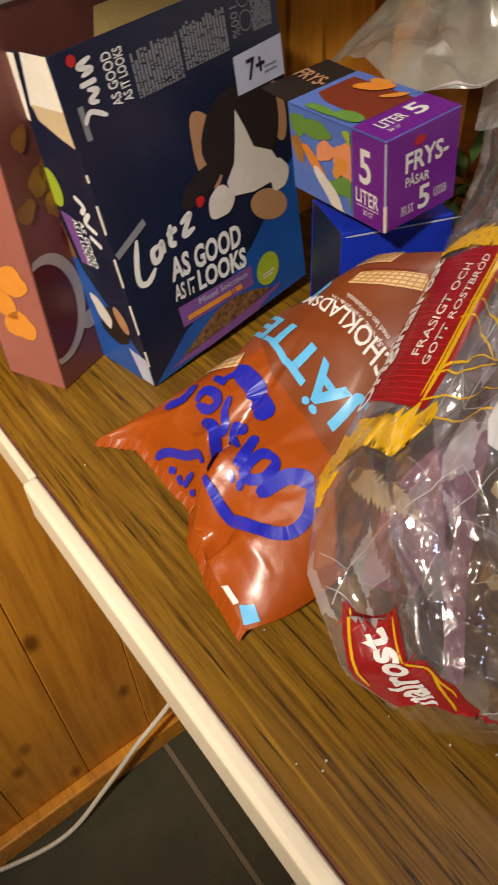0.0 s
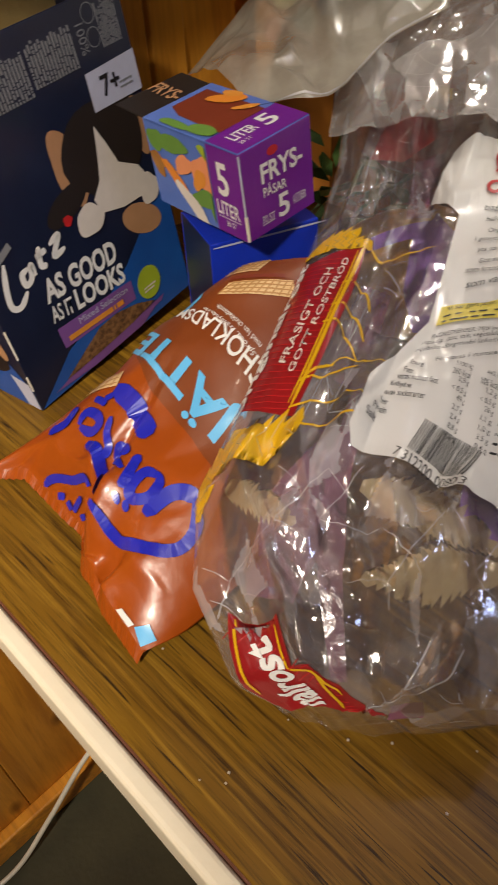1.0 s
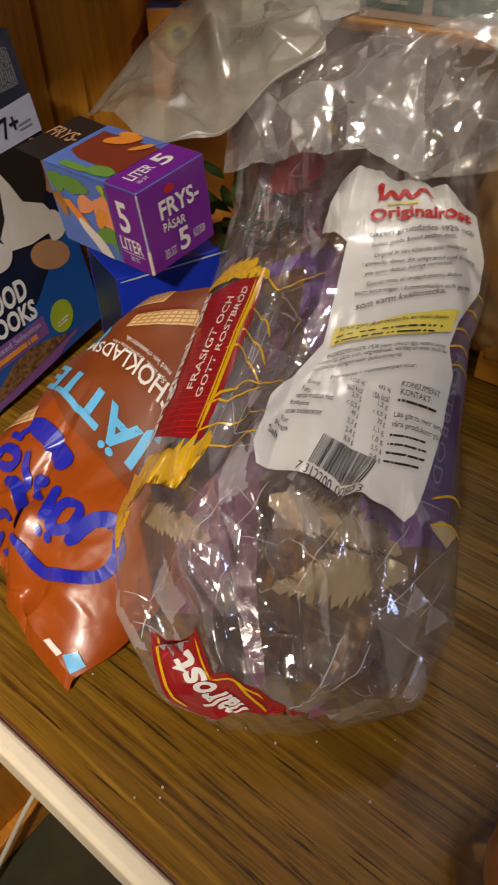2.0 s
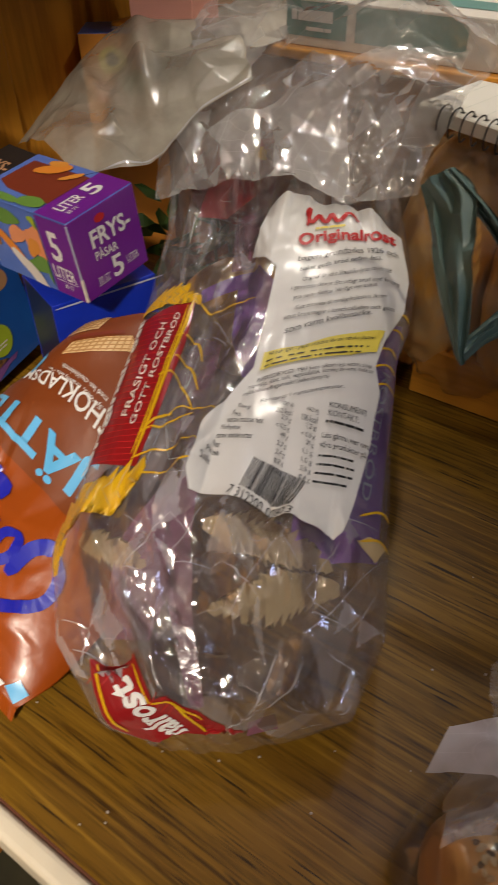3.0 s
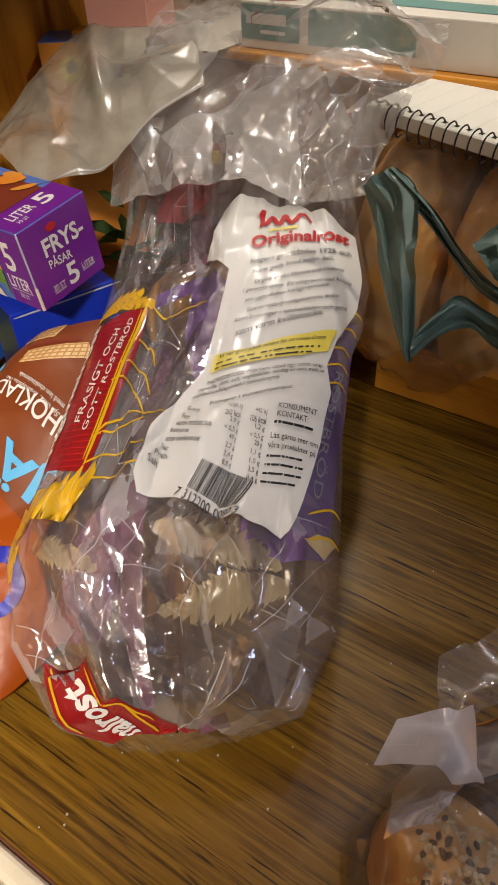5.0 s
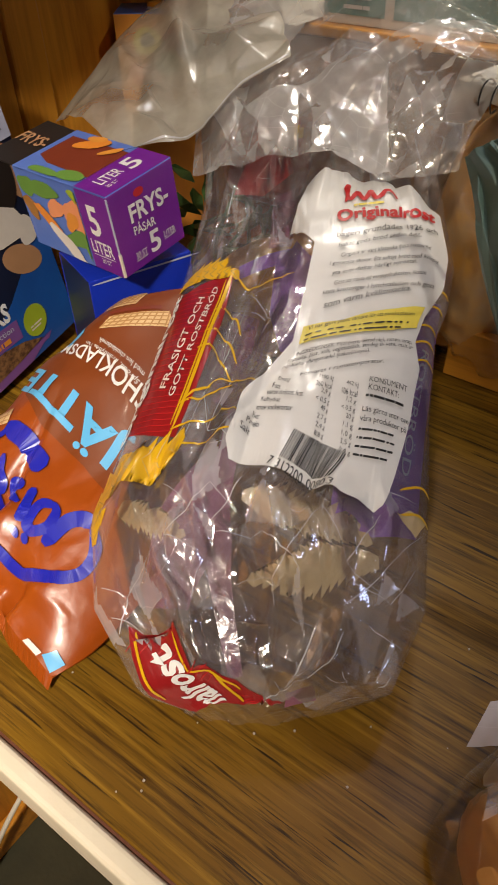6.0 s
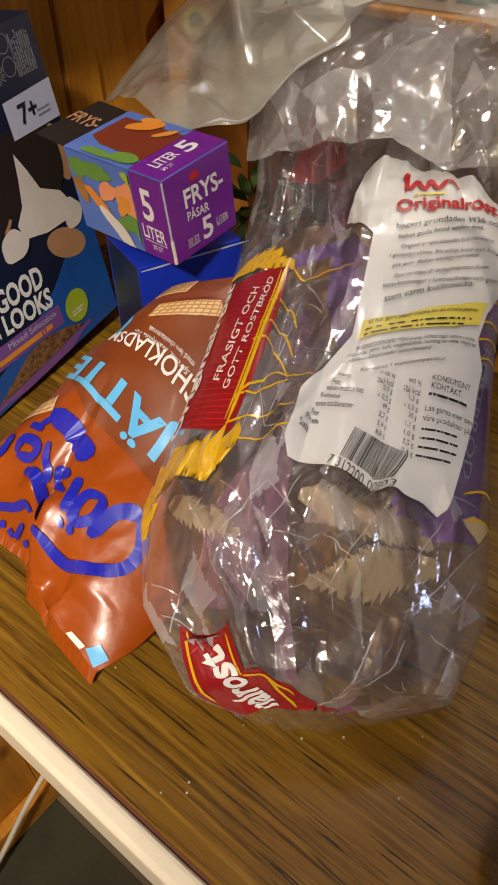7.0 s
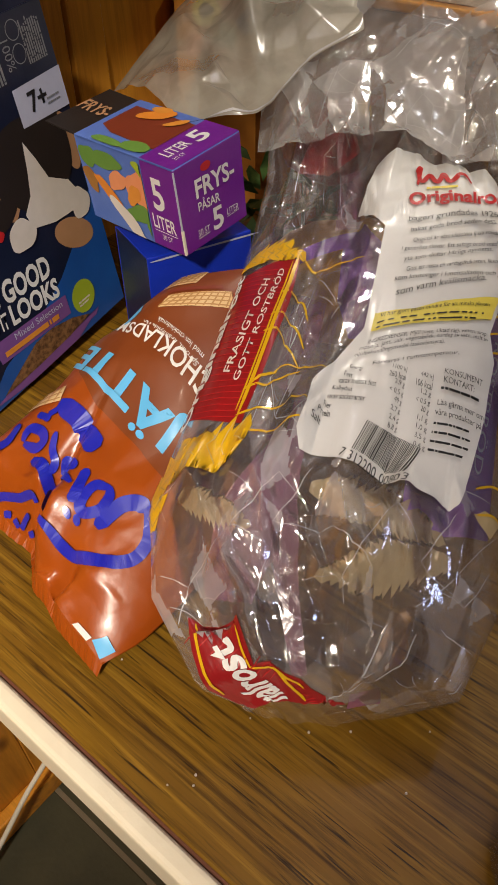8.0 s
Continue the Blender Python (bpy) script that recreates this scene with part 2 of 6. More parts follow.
TORN_TAN = surface("torn_tan_card", (0.62, 0.48, 0.28), 0.85, bump=0.4)
WHITE_INK = ink("white_ink", (0.78, 0.78, 0.76))
GREY_INK = ink("grey_ink", (0.22, 0.23, 0.25))
BLACK_INK = ink("black_ink", (0.012, 0.012, 0.014))
RED_INK = ink("red_ink", (0.50, 0.018, 0.02))
LILAC = ink("pale_lilac_label", (0.50, 0.52, 0.66))
PURPLE_BANNER = ink("purple_banner_ink", (0.20, 0.08, 0.30))
ORANGE_INK = ink("orange_ink", (0.72, 0.28, 0.04))
GREEN_INK = ink("lime_green_ink", (0.36, 0.46, 0.03))
TAN_INK = ink("tan_ink", (0.45, 0.24, 0.12))
FUR_DARK = ink("dark_brown_ink", (0.022, 0.016, 0.014))
CREAM_INK = ink("warm_white_ink", (0.72, 0.66, 0.60))
KIBBLE = surface("brown_printed_chunks", (0.24, 0.12, 0.05), 0.5, (0.07, 0.03, 0.015), 260.0, 0.12)
PURPLE = surface("purple_printed_card", (0.175, 0.016, 0.29), 0.36, (0.14, 0.012, 0.24), 25.0, coat=0.15)
SKY = surface("light_blue_printed_card", (0.11, 0.20, 0.58), 0.36, (0.08, 0.14, 0.44), 25.0, coat=0.1)
MAROON = ink("maroon_ink", (0.20, 0.035, 0.015))
SALMON = ink("salmon_ink", (0.80, 0.30, 0.13))
LEAF_INK = ink("leaf_green_ink", (0.14, 0.28, 0.05))
CARROT = ink("carrot_ink", (0.75, 0.25, 0.03))
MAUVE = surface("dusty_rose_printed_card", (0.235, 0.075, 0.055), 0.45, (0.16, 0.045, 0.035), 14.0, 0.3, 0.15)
# lighter copy of the rose card: light on the left side as colour
MAUVE_LIT = surface("rose_lit_side_card", (0.36, 0.13, 0.10), 0.45, (0.27, 0.09, 0.07), 14.0)
CUP_WHITE = ink("cup_white_ink", (0.52, 0.46, 0.40))
TEA = ink("tea_red_ink", (0.11, 0.012, 0.012))
FLAKE = surface("flake_ink", (0.40, 0.19, 0.04), 0.5, (0.25, 0.09, 0.02), 90.0)
BERRY = ink("berry_ink", (0.17, 0.012, 0.025))
CHOC = surface("orange_brown_wrapper", (0.34, 0.066, 0.004), 0.33, (0.26, 0.047, 0.003), 12.0, 0.3, 0.12, 220.0, coat=0.14)
CHOC_DARK = surface("brown_wrapper", (0.21, 0.049, 0.009), 0.40, (0.165, 0.036, 0.006), 12.0, 0.3, 0.12, 220.0, coat=0.25)
COBALT = ink("cobalt_ink", (0.012, 0.018, 0.42), 0.3, 0.4)
AQUA = ink("aqua_ink", (0.12, 0.48, 0.85), 0.3, 0.4)
WAFER_INK = surface("wafer_picture", (0.80, 0.62, 0.36), 0.35, (0.66, 0.44, 0.20), 60.0, coat=0.3)
WAFER_LINE = ink("wafer_line_ink", (0.50, 0.27, 0.10), 0.35, 0.3)
THIN = film_plastic("thin_bag_film", 0.04, (1.0, 1.0, 1.0), (0.95, 0.93, 0.97), rough=0.06, crinkle=0.3, scale=60.0, gloss=0.6)
CLEAR = film_plastic("clear_bread_bag_film", 0.10, (1.0, 1.0, 1.0), (0.96, 0.93, 1.0), rough=0.06, crinkle=0.4, scale=60.0, gloss=1.0)
# hazier copies of the film: sheen on slanted facets put into the colour
CLEAR_STRONG_SHEEN = film_plastic("strong_sheen_bread_bag_film", 0.34, (1.0, 1.0, 1.0), (0.96, 0.93, 1.0), rough=0.09, crinkle=0.4, scale=60.0, gloss=1.0)
CLEAR_SHEEN = film_plastic("sheen_bread_bag_film", 0.20, (1.0, 1.0, 1.0), (0.96, 0.93, 1.0), rough=0.07, crinkle=0.4, scale=60.0, gloss=1.0)
CLOUDY = film_plastic("cloudy_bag_film", 0.22, (1.0, 1.0, 1.0), (0.92, 0.90, 0.88), rough=0.06, crinkle=0.4, scale=45.0, gloss=1.0)
# hazier copy of the cloudy film, again for painted sheen
CLOUDY_SHEEN = film_plastic("sheen_cloudy_bag_film", 0.40, (1.0, 1.0, 1.0), (0.92, 0.90, 0.88), rough=0.09, crinkle=0.4, scale=45.0, gloss=1.0)
MILKY = film_plastic("milky_bag_film", 0.62, white=(0.55, 0.51, 0.42), rough=0.20, crinkle=0.2, scale=20.0, gloss=0.5, folding=14.0, crease=0.05)
CLEAR_ROLL = film_plastic("clear_roll_bag_film", 0.10, (1.0, 1.0, 1.0), (0.90, 0.90, 0.97), rough=0.06, crinkle=0.5, scale=40.0, gloss=0.9)
LOAF_FILM = film_plastic("loaf_wrapper_film", 0.06, (1.0, 1.0, 1.0), (0.9, 0.86, 0.78), rough=0.06, crinkle=0.6, scale=50.0, gloss=0.4, folding=60.0)
MILK_BLUE = film_plastic("white_printed_bag_film", 0.62, (1.0, 1.0, 1.0), (0.80, 0.80, 0.90), rough=0.12, crinkle=0.4, scale=40.0, gloss=0.5)
# whitish film whose colour stands in for bright glints along folds
CREASE_FILM = film_plastic("bright_line_film", 0.55, (1.0, 1.0, 1.0), (0.97, 0.96, 1.0), rough=0.12, crinkle=0.3, scale=60.0, gloss=1.0, crease=0.0)
RED_FILM = ink("red_bag_print", (0.30, 0.012, 0.014), 0.28, 0.4)
GOLD_FILM = ink("yellow_bag_print", (0.72, 0.42, 0.01), 0.3, 0.4)
CREAM_FILM = film_plastic("cream_bag_print", 0.66, (1.0, 0.95, 0.85), (0.86, 0.68, 0.36), 0.15, 0.3, 60.0, crease=0.0)
VIOLET_FILM = ink("violet_bag_print", (0.24, 0.095, 0.40), 0.35, 0.2)
SEAL_BLUE = ink("dark_blue_seal_print", (0.018, 0.014, 0.10), 0.35, 0.2)
PLUM_FILM = film_plastic("plum_bag_print", 0.50, (0.92, 0.75, 0.85), (0.46, 0.17, 0.33), 0.15, 0.4, 40.0, crease=0.0)
PAPER = surface("white_sticker_paper", (0.70, 0.69, 0.68), 0.42, (0.64, 0.63, 0.62), 40.0, 0.3, 0.2, 90.0, coat=0.2)
YELLOW_INK = ink("yellow_band_ink", (0.80, 0.66, 0.10))
TEAL_CARD = surface("teal_printed_card", (0.13, 0.31, 0.30), 0.4, (0.10, 0.26, 0.25), 20.0)
WHITE_CARD = surface("white_card", (0.74, 0.71, 0.65), 0.5, (0.66, 0.62, 0.56), 12.0)
PINK_CARD = surface("pink_card", (0.72, 0.36, 0.30), 0.55, (0.62, 0.30, 0.25), 20.0)
# darker copy of the pink card, shade of its sides put into colour
PINK_SHADED = surface("pink_card_shaded", (0.55, 0.25, 0.20), 0.55)
GREEN_FILM = surface("dark_teal_plastic_film", (0.135, 0.215, 0.198), 0.46, (0.100, 0.170, 0.158), 25.0, 0.3, 0.3, 120.0, coat=0.06)
GOLD_WRAP = surface("golden_printed_wrapper", (0.88, 0.44, 0.07), 0.30, (0.72, 0.50, 0.26), 22.0, 0.15, 0.3, 120.0, coat=0.4)
CRUST = surface("seeded_tan_crust", (0.66, 0.40, 0.15), 0.55, (0.46, 0.23, 0.06), 34.0, 0.3, 0.5, 220.0)
BUN = surface("baked_crust", (0.78, 0.40, 0.07), 0.5, (0.55, 0.24, 0.03), 30.0, 0.3, 0.5, 200.0)
SEED = surface("sesame_seed", (0.66, 0.52, 0.32), 0.5)
DARK_SEED = surface("dark_seed", (0.10, 0.06, 0.03), 0.5)
WIRE = surface("black_coated_wire", (0.010, 0.010, 0.011), 0.3)
PAGE = surface("ruled_page", (0.76, 0.74, 0.68), 0.7, (0.70, 0.68, 0.62), 10.0)
RULE = ink("ruled_line_ink", (0.46, 0.50, 0.44))
GREEN_LEAF = surface("herb_leaf", (0.07, 0.14, 0.03), 0.5, (0.04, 0.08, 0.02), 80.0)
RED_PLASTIC = surface("red_wrapper", (0.45, 0.03, 0.02), 0.35)
GREY_DARK = surface("dark_grey_plastic", (0.03, 0.03, 0.032), 0.4)
MAGAZINE = surface("pale_grey_printed_paper", (0.60, 0.56, 0.48), 0.5, (0.52, 0.47, 0.40), 8.0)


# ---- building helpers ----
def link_mesh(name, bm, material, smooth=False):
    me = bpy.data.meshes.new(name)
    bm.normal_update()
    bm.to_mesh(me)
    bm.free()
    if smooth:
        for p in me.polygons:
            p.use_smooth = True
    me.materials.append(material)
    return new(name, me)


def part(name, bm, material, parent, label="", smooth=False):
    ob = link_mesh(name, bm, material, smooth)
    ob.parent = parent
    if label:
        tagged(ob, label)
    return ob


def thing(name, m, label, category, group="", kind=""):
    ob = new(name)
    ob.empty_display_size = 0.02
    ob.matrix_world = m
    return tagged(ob, label, category, group, kind)


def block(x0, y0, z0, x1, y1, z1, bevel=0.0, seg=2):
    bm = bmesh.new()
    bmesh.ops.create_cube(bm, size=1.0)
    for v in bm.verts:
        v.co = Vector((lerp(x0, x1, v.co.x + 0.5), lerp(y0, y1, v.co.y + 0.5), lerp(z0, z1, v.co.z + 0.5)))
    if bevel:
        bmesh.ops.bevel(bm, geom=list(bm.edges), offset=bevel, segments=seg, affect="EDGES", profile=0.5)
    return bm


def plane_map(o, ex, ey):
    """Maps metres on a flat face to places: o the corner, ex and ey its unit directions; lift goes out along the normal."""
    o, ex, ey = Vector(o), Vector(ex), Vector(ey)
    n = ex.cross(ey)

    def f(a, b, lift=0.0):
        return o + a * ex + b * ey + n * lift
    return f


def surf_map(s):
    """Maps (u, v) to a place on a bag and lifts it off along the normal."""
    def f(u, v, lift=0.0):
        p = Vector(s(u, v))
        if not lift:
            return p
        e = 0.015
        du = Vector(s(u + e, v)) - Vector(s(u - e, v))
        dv = Vector(s(u, v + e)) - Vector(s(u, v - e))
        n = du.cross(dv)
        n = n.normalized() if n.length > 1e-12 else Vector((0, 0, 1))
        return p + n * lift
    return f


def refine(bm, longest, rounds=5):
    for _ in range(rounds):
        edges = [e for e in bm.edges if e.calc_length() > longest]
        if not edges:
            break
        bmesh.ops.subdivide_edges(bm, edges=edges, cuts=1)
        bmesh.ops.triangulate(bm, faces=list(bm.faces))


def patch(name, poly, f, material, parent, lift=0.0004, longest=0.0, label="", smooth=False):
    """A printed or glued shape: a polygon laid on a face or a bag."""
    bm = bmesh.new()
    face = bm.faces.new([bm.verts.new((a, b, 0)) for a, b in poly])
    bmesh.ops.triangulate(bm, faces=[face])
    if longest:
        refine(bm, longest)
    for v in bm.verts:
        v.co = f(v.co.x, v.co.y, lift)
    return part(name, bm, material, parent, label, smooth)


def rect(a0, b0, a1, b1):
    return [(a0, b0), (a1, b0), (a1, b1), (a0, b1)]


def disc(a, b, ra, rb=None, n=28, turn=0.0, wob=0.0):
    rb = rb or ra
    pts = []
    for i in range(n):
        t = 2 * math.pi * i / n
        k = 1 + wob * math.sin(3 * t + a * 90) + wob * 0.6 * math.sin(5 * t + b * 70)
        x, y = ra * k * math.cos(t), rb * k * math.sin(t)
        pts.append((a + x * math.cos(turn) - y * math.sin(turn), b + x * math.sin(turn) + y * math.cos(turn)))
    return pts


def stroke(name, pts, width, f, material, parent, lift=0.0005, steps=8, taper=0.0, closed=False, label=""):
    """A drawn line of even width (metres) along a smooth run of points."""
    rows = list(pts) + ([pts[0]] if closed else [])
    n = steps * (len(rows) - 1)
    bm = bmesh.new()
    centre = []
    for i in range(n + 1):
        a, b = spline(rows, i / n)
        centre.append((f(a, b, lift), f(a, b, lift + 0.001)))
    last = None
    for i, (p, q) in enumerate(centre):
        d = centre[min(i + 1, n)][0] - centre[max(i - 1, 0)][0]
        side = d.cross(q - p)
        side = side.normalized() if side.length > 1e-14 else Vector((1, 0, 0))
        k = i / n
        w = width / 2 * (1 - taper * k) * min(1.0, 0.45 + 4 * min(k, 1 - k) if not closed else 1.0)
        pair = (bm.verts.new(p - side * w), bm.verts.new(p + side * w))
        if last:
            bm.faces.new((last[0], last[1], pair[1], pair[0]))
        last = pair
    return part(name, bm, material, parent, label)


def words(text, bold=0.0):
    """The filled outlines of a line of writing, scaled to a unit square."""
    cu = bpy.data.curves.new("writing", "FONT")
    cu.body, cu.offset, cu.resolution_u = text, bold, 3
    ob = new("writing", cu)
    me = bpy.data.meshes.new_from_object(ob.evaluated_get(bpy.context.evaluated_depsgraph_get()))
    bpy.data.objects.remove(ob)
    bpy.data.curves.remove(cu)
    bm = bmesh.new()
    bm.from_mesh(me)
    bpy.data.meshes.remove(me)
    bmesh.ops.triangulate(bm, faces=list(bm.faces))
    xs, ys = [v.co.x for v in bm.verts], [v.co.y for v in bm.verts]
    for v in bm.verts:
        v.co = Vector(((v.co.x - min(xs)) / (max(xs) - min(xs)), (v.co.y - min(ys)) / (max(ys) - min(ys)), 0))
    return bm


def lettering(text, quad, f, material, parent, lift=0.0006, bold=0.0, fine=0.0, label=""):
    """Writing in a quad (lower left, lower right, upper right, upper left as one reads)."""
    bm = words(text, bold)
    if fine:
        refine(bm, fine, 3)
    q = [Vector(p) for p in quad]
    for v in bm.verts:
        s, t = v.co.x, v.co.y
        p = (q[0] * (1 - s) + q[1] * s) * (1 - t) + (q[3] * (1 - s) + q[2] * s) * t
        v.co = f(p.x, p.y, lift)
    return part("lettering", bm, material, parent, label)


def bars(rows, quad, f, material, parent, lift=0.0006, seed=1, fill=0.6, pieces=(2, 5)):
    """Unreadable print: rows of plain bars in a quad."""
    rnd = random.Random(seed)
    q = [Vector(p) for p in quad]
    bm = bmesh.new()
    for r in range(rows):
        t0 = (r + 0.5 - fill / 2) / rows
        t1 = (r + 0.5 + fill / 2) / rows
        cuts = [0.0]
        for _ in range(rnd.randint(*pieces)):
            cuts.append(rnd.uniform(0.05, 0.97))
        cuts = sorted(cuts) + [rnd.uniform(0.8, 1.0)]
        for a, b in zip(cuts[:-1], cuts[1:]):
            if b - a < 0.04:
                continue
            vs = []
            for s, t in ((a, t0), (b - 0.022, t0), (b - 0.022, t1), (a, t1)):
                p = (q[0] * (1 - s) + q[1] * s) * (1 - t) + (q[3] * (1 - s) + q[2] * s) * t
                vs.append(bm.verts.new(f(p.x, p.y, lift)))
            bm.faces.new(vs)
    return part("fine_print", bm, material, parent)


def sheet(f, nu, nv, u0=0.0, u1=1.0, v0=0.0, v1=1.0, bm=None):
    bm = bm or bmesh.new()
    grid = [[bm.verts.new(f(lerp(u0, u1, i / nu), lerp(v0, v1, j / nv))) for i in range(nu + 1)] for j in range(nv + 1)]
    for j in range(nv):
        for i in range(nu):
            bm.faces.new((grid[j][i], grid[j][i + 1], grid[j + 1][i + 1], grid[j + 1][i]))
    return bm


def tube(pts, radius, n=8, steps=8, bm=None):
    bm = bm or bmesh.new()
    count = steps * (len(pts) - 1)
    centre = [Vector(spline(pts, i / count)) for i in range(count + 1)]
    rings = []
    for i, c in enumerate(centre):
        d = (centre[min(i + 1, count)] - centre[max(i - 1, 0)]).normalized()
        a = d.orthogonal().normalized() if not rings else (prev - d * prev.dot(d)).normalized()
        prev = a
        b = d.cross(a)
        rings.append([bm.verts.new(c + radius * (a * math.cos(2 * math.pi * k / n) + b * math.sin(2 * math.pi * k / n))) for k in range(n)])
    for r0, r1 in zip(rings[:-1], rings[1:]):
        for k in range(n):
            bm.faces.new((r0[k], r0[(k + 1) % n], r1[(k + 1) % n], r1[k]))
    bm.faces.new(rings[0][::-1])
    bm.faces.new(rings[-1])
    return bm


def ridged(p, f, seed=0.0):
    return 1 - 2 * abs(noise.noise(Vector((p[0] * f + seed, p[1] * f, p[2] * f))))


def facet(p, f, seed, tilt):
    """Crumpled film: flat cells of random tilt with sharp creases between them, in metres."""
    q = Vector((p[0] * f + seed, p[1] * f + 0.6 * seed, p[2] * f))
    dist, near = noise.voronoi(q)
    r, c = q - near[0], near[0] * 2.7
    a, b = noise.noise(c), noise.noise(c + Vector((11.3, 4.1, 7.9)))
    w = min(1.0, (dist[1] - dist[0]) * 2.5)
    return tilt / f * ((a * r.x + b * r.y) * 2.2 * w + 0.45 * w)


def crumple(seed, nu, nv, amp, res=360):
    """Creased film: a sheet of flat three-cornered facets with random heights, read at (u, v) from 0 to 1."""
    rnd = random.Random(seed)
    pts, high = [], []
    for j in range(-1, nv + 2):
        for i in range(-1, nu + 2):
            pts.append(Vector(((i + rnd.uniform(-0.46, 0.46)) / nu, (j + rnd.uniform(-0.46, 0.46)) / nv)))
            high.append(rnd.uniform(-1, 1) * amp)
    _, _, faces, origin, _, _ = geometry.delaunay_2d_cdt(pts, [], [], 0, 1e-7)
    owner = np.full((res + 1, res + 1), -1, int)
    planes = []
    for k, face in enumerate(faces):
        (x0, y0), (x1, y1), (x2, y2) = [pts[i] for i in face]
        h0, h1, h2 = [high[i] for i in face]
        det = (x1 - x0) * (y2 - y0) - (x2 - x0) * (y1 - y0)
        if abs(det) < 1e-12:
            planes.append((0.0, 0.0, 0.0))
            continue
        gx = ((h1 - h0) * (y2 - y0) - (h2 - h0) * (y1 - y0)) / det
        gy = ((h2 - h0) * (x1 - x0) - (h1 - h0) * (x2 - x0)) / det
        planes.append((gx, gy, h0 - gx * x0 - gy * y0))
        i0, i1 = max(0, int(min(x0, x1, x2) * res)), min(res, int(max(x0, x1, x2) * res) + 1)
        j0, j1 = max(0, int(min(y0, y1, y2) * res)), min(res, int(max(y0, y1, y2) * res) + 1)
        if i1 < i0 or j1 < j0:
            continue
        gu, gv = np.meshgrid(np.arange(i0, i1 + 1) / res, np.arange(j0, j1 + 1) / res)
        s = ((gu - x0) * (y2 - y0) - (x2 - x0) * (gv - y0)) / det
        t = ((x1 - x0) * (gv - y0) - (gu - x0) * (y1 - y0)) / det
        box = owner[j0:j1 + 1, i0:i1 + 1]
        box[(s >= -1e-6) & (t >= -1e-6) & (s + t <= 1 + 1e-6)] = k
    table = owner.tolist()

    def height(u, v):
        u, v = min(max(u, 0.0), 1.0), min(max(v, 0.0), 1.0)
        k = table[round(v * res)][round(u * res)]
        if k < 0:
            return 0.0
        gx, gy, g = planes[k]
        return gx * u + gy * v + g

    def cell(u, v):
        return table[round(min(max(v, 0.0), 1.0) * res)][round(min(max(u, 0.0), 1.0) * res)]
    return height, cell


def haze_facets(ob, nu, nv, cells, chances, materials):
    """Gives whole facets of a creased sheet a hazier film, painting in grazing sheen."""
    for m in materials:
        ob.data.materials.append(m)
    for k, face in enumerate(ob.data.polygons):
        u, v = (k % nu + 0.5) / nu, (k // nu + 0.5) / nv
        for n, (cell, chance) in enumerate(zip(cells, chances)):
            if random.Random(cell(u, v) * 7 + n).random() < chance:
                face.material_index = n + 1


(BIG_CREASE, BIG_CELL), (SMALL_CREASE, SMALL_CELL) = crumple(5, 6, 13, 0.0150), crumple(8, 13, 32, 0.0052)
(TAIL_CREASE, TAIL_CELL), (TAIL_SMALL, TAIL_SMALL_CELL) = crumple(21, 5, 5, 0.011), crumple(22, 16, 14, 0.0032)
FINE_CREASE, TAIL_FINE = crumple(9, 26, 74, 0.0010, 720)[0], crumple(23, 34, 30, 0.0008, 720)[0]
RIM, UNDER_CREASE = crumple(71, 2, 17, 0.0075)[0], crumple(12, 9, 24, 0.005)[0]
PACK_CREASE, PACK_SMALL = crumple(31, 7, 9, 0.0060)[0], crumple(32, 18, 22, 0.0016)[0]
MILK_CREASE, MILK_SMALL = crumple(41, 4, 7, 0.011)[0], crumple(42, 10, 16, 0.0022)[0]
TEAL_CREASE, ROLL_CREASE = crumple(51, 3, 9, 0.0045)[0], crumple(61, 7, 8, 0.009)[0]


# ---- bag shapes ----
def lerp(a, b, t):
    return a + (b - a) * t


def spline(rows, t):
    """A smooth run through rows of equal length, t from 0 to 1."""
    n = len(rows) - 1
    s = min(max(t, 0.0), 1.0) * n
    i = min(int(s), n - 1)
    f = s - i
    p0, p1, p2, p3 = rows[max(i - 1, 0)], rows[i], rows[i + 1], rows[min(i + 2, n)]
    return [0.5 * (2 * b + (c - a) * f + (2 * a - 5 * b + 4 * c - d) * f * f + (3 * b - a - 3 * c + d) * f ** 3)
            for a, b, c, d in zip(p0, p1, p2, p3)]


def kinked(rows, t):
    """A straight-edged run through rows, with corners hardly rounded."""
    n = len(rows) - 1
    s = min(max(t, 0.0), 1.0) * n
    i = min(int(s), n - 1)
    return [lerp(p, q, s - i) for p, q in zip(rows[i], rows[i + 1])]


# left x, y, right x, y, height of the rims, half thickness: from the closed end to the open end
LOAF = [
    (0.078, 0.196, 0.143, 0.187, 0.935, 0.012),
    (0.058, 0.209, 0.173, 0.183, 0.950, 0.022),
    (0.036, 0.247, 0.199, 0.214, 0.964, 0.034),
    (0.034, 0.285, 0.214, 0.257, 0.980, 0.037),
    (0.060, 0.341, 0.236, 0.318, 0.996, 0.036),
    (0.088, 0.410, 0.262, 0.378, 1.014, 0.032),
    (0.107, 0.468, 0.288, 0.430, 1.030, 0.026),
    (0.134, 0.560, 0.305, 0.520, 1.060, 0.020),
    (0.150, 0.620, 0.330, 0.570, 1.085, 0.016),
    (0.175, 0.690, 0.385, 0.610, 1.112, 0.010),
]


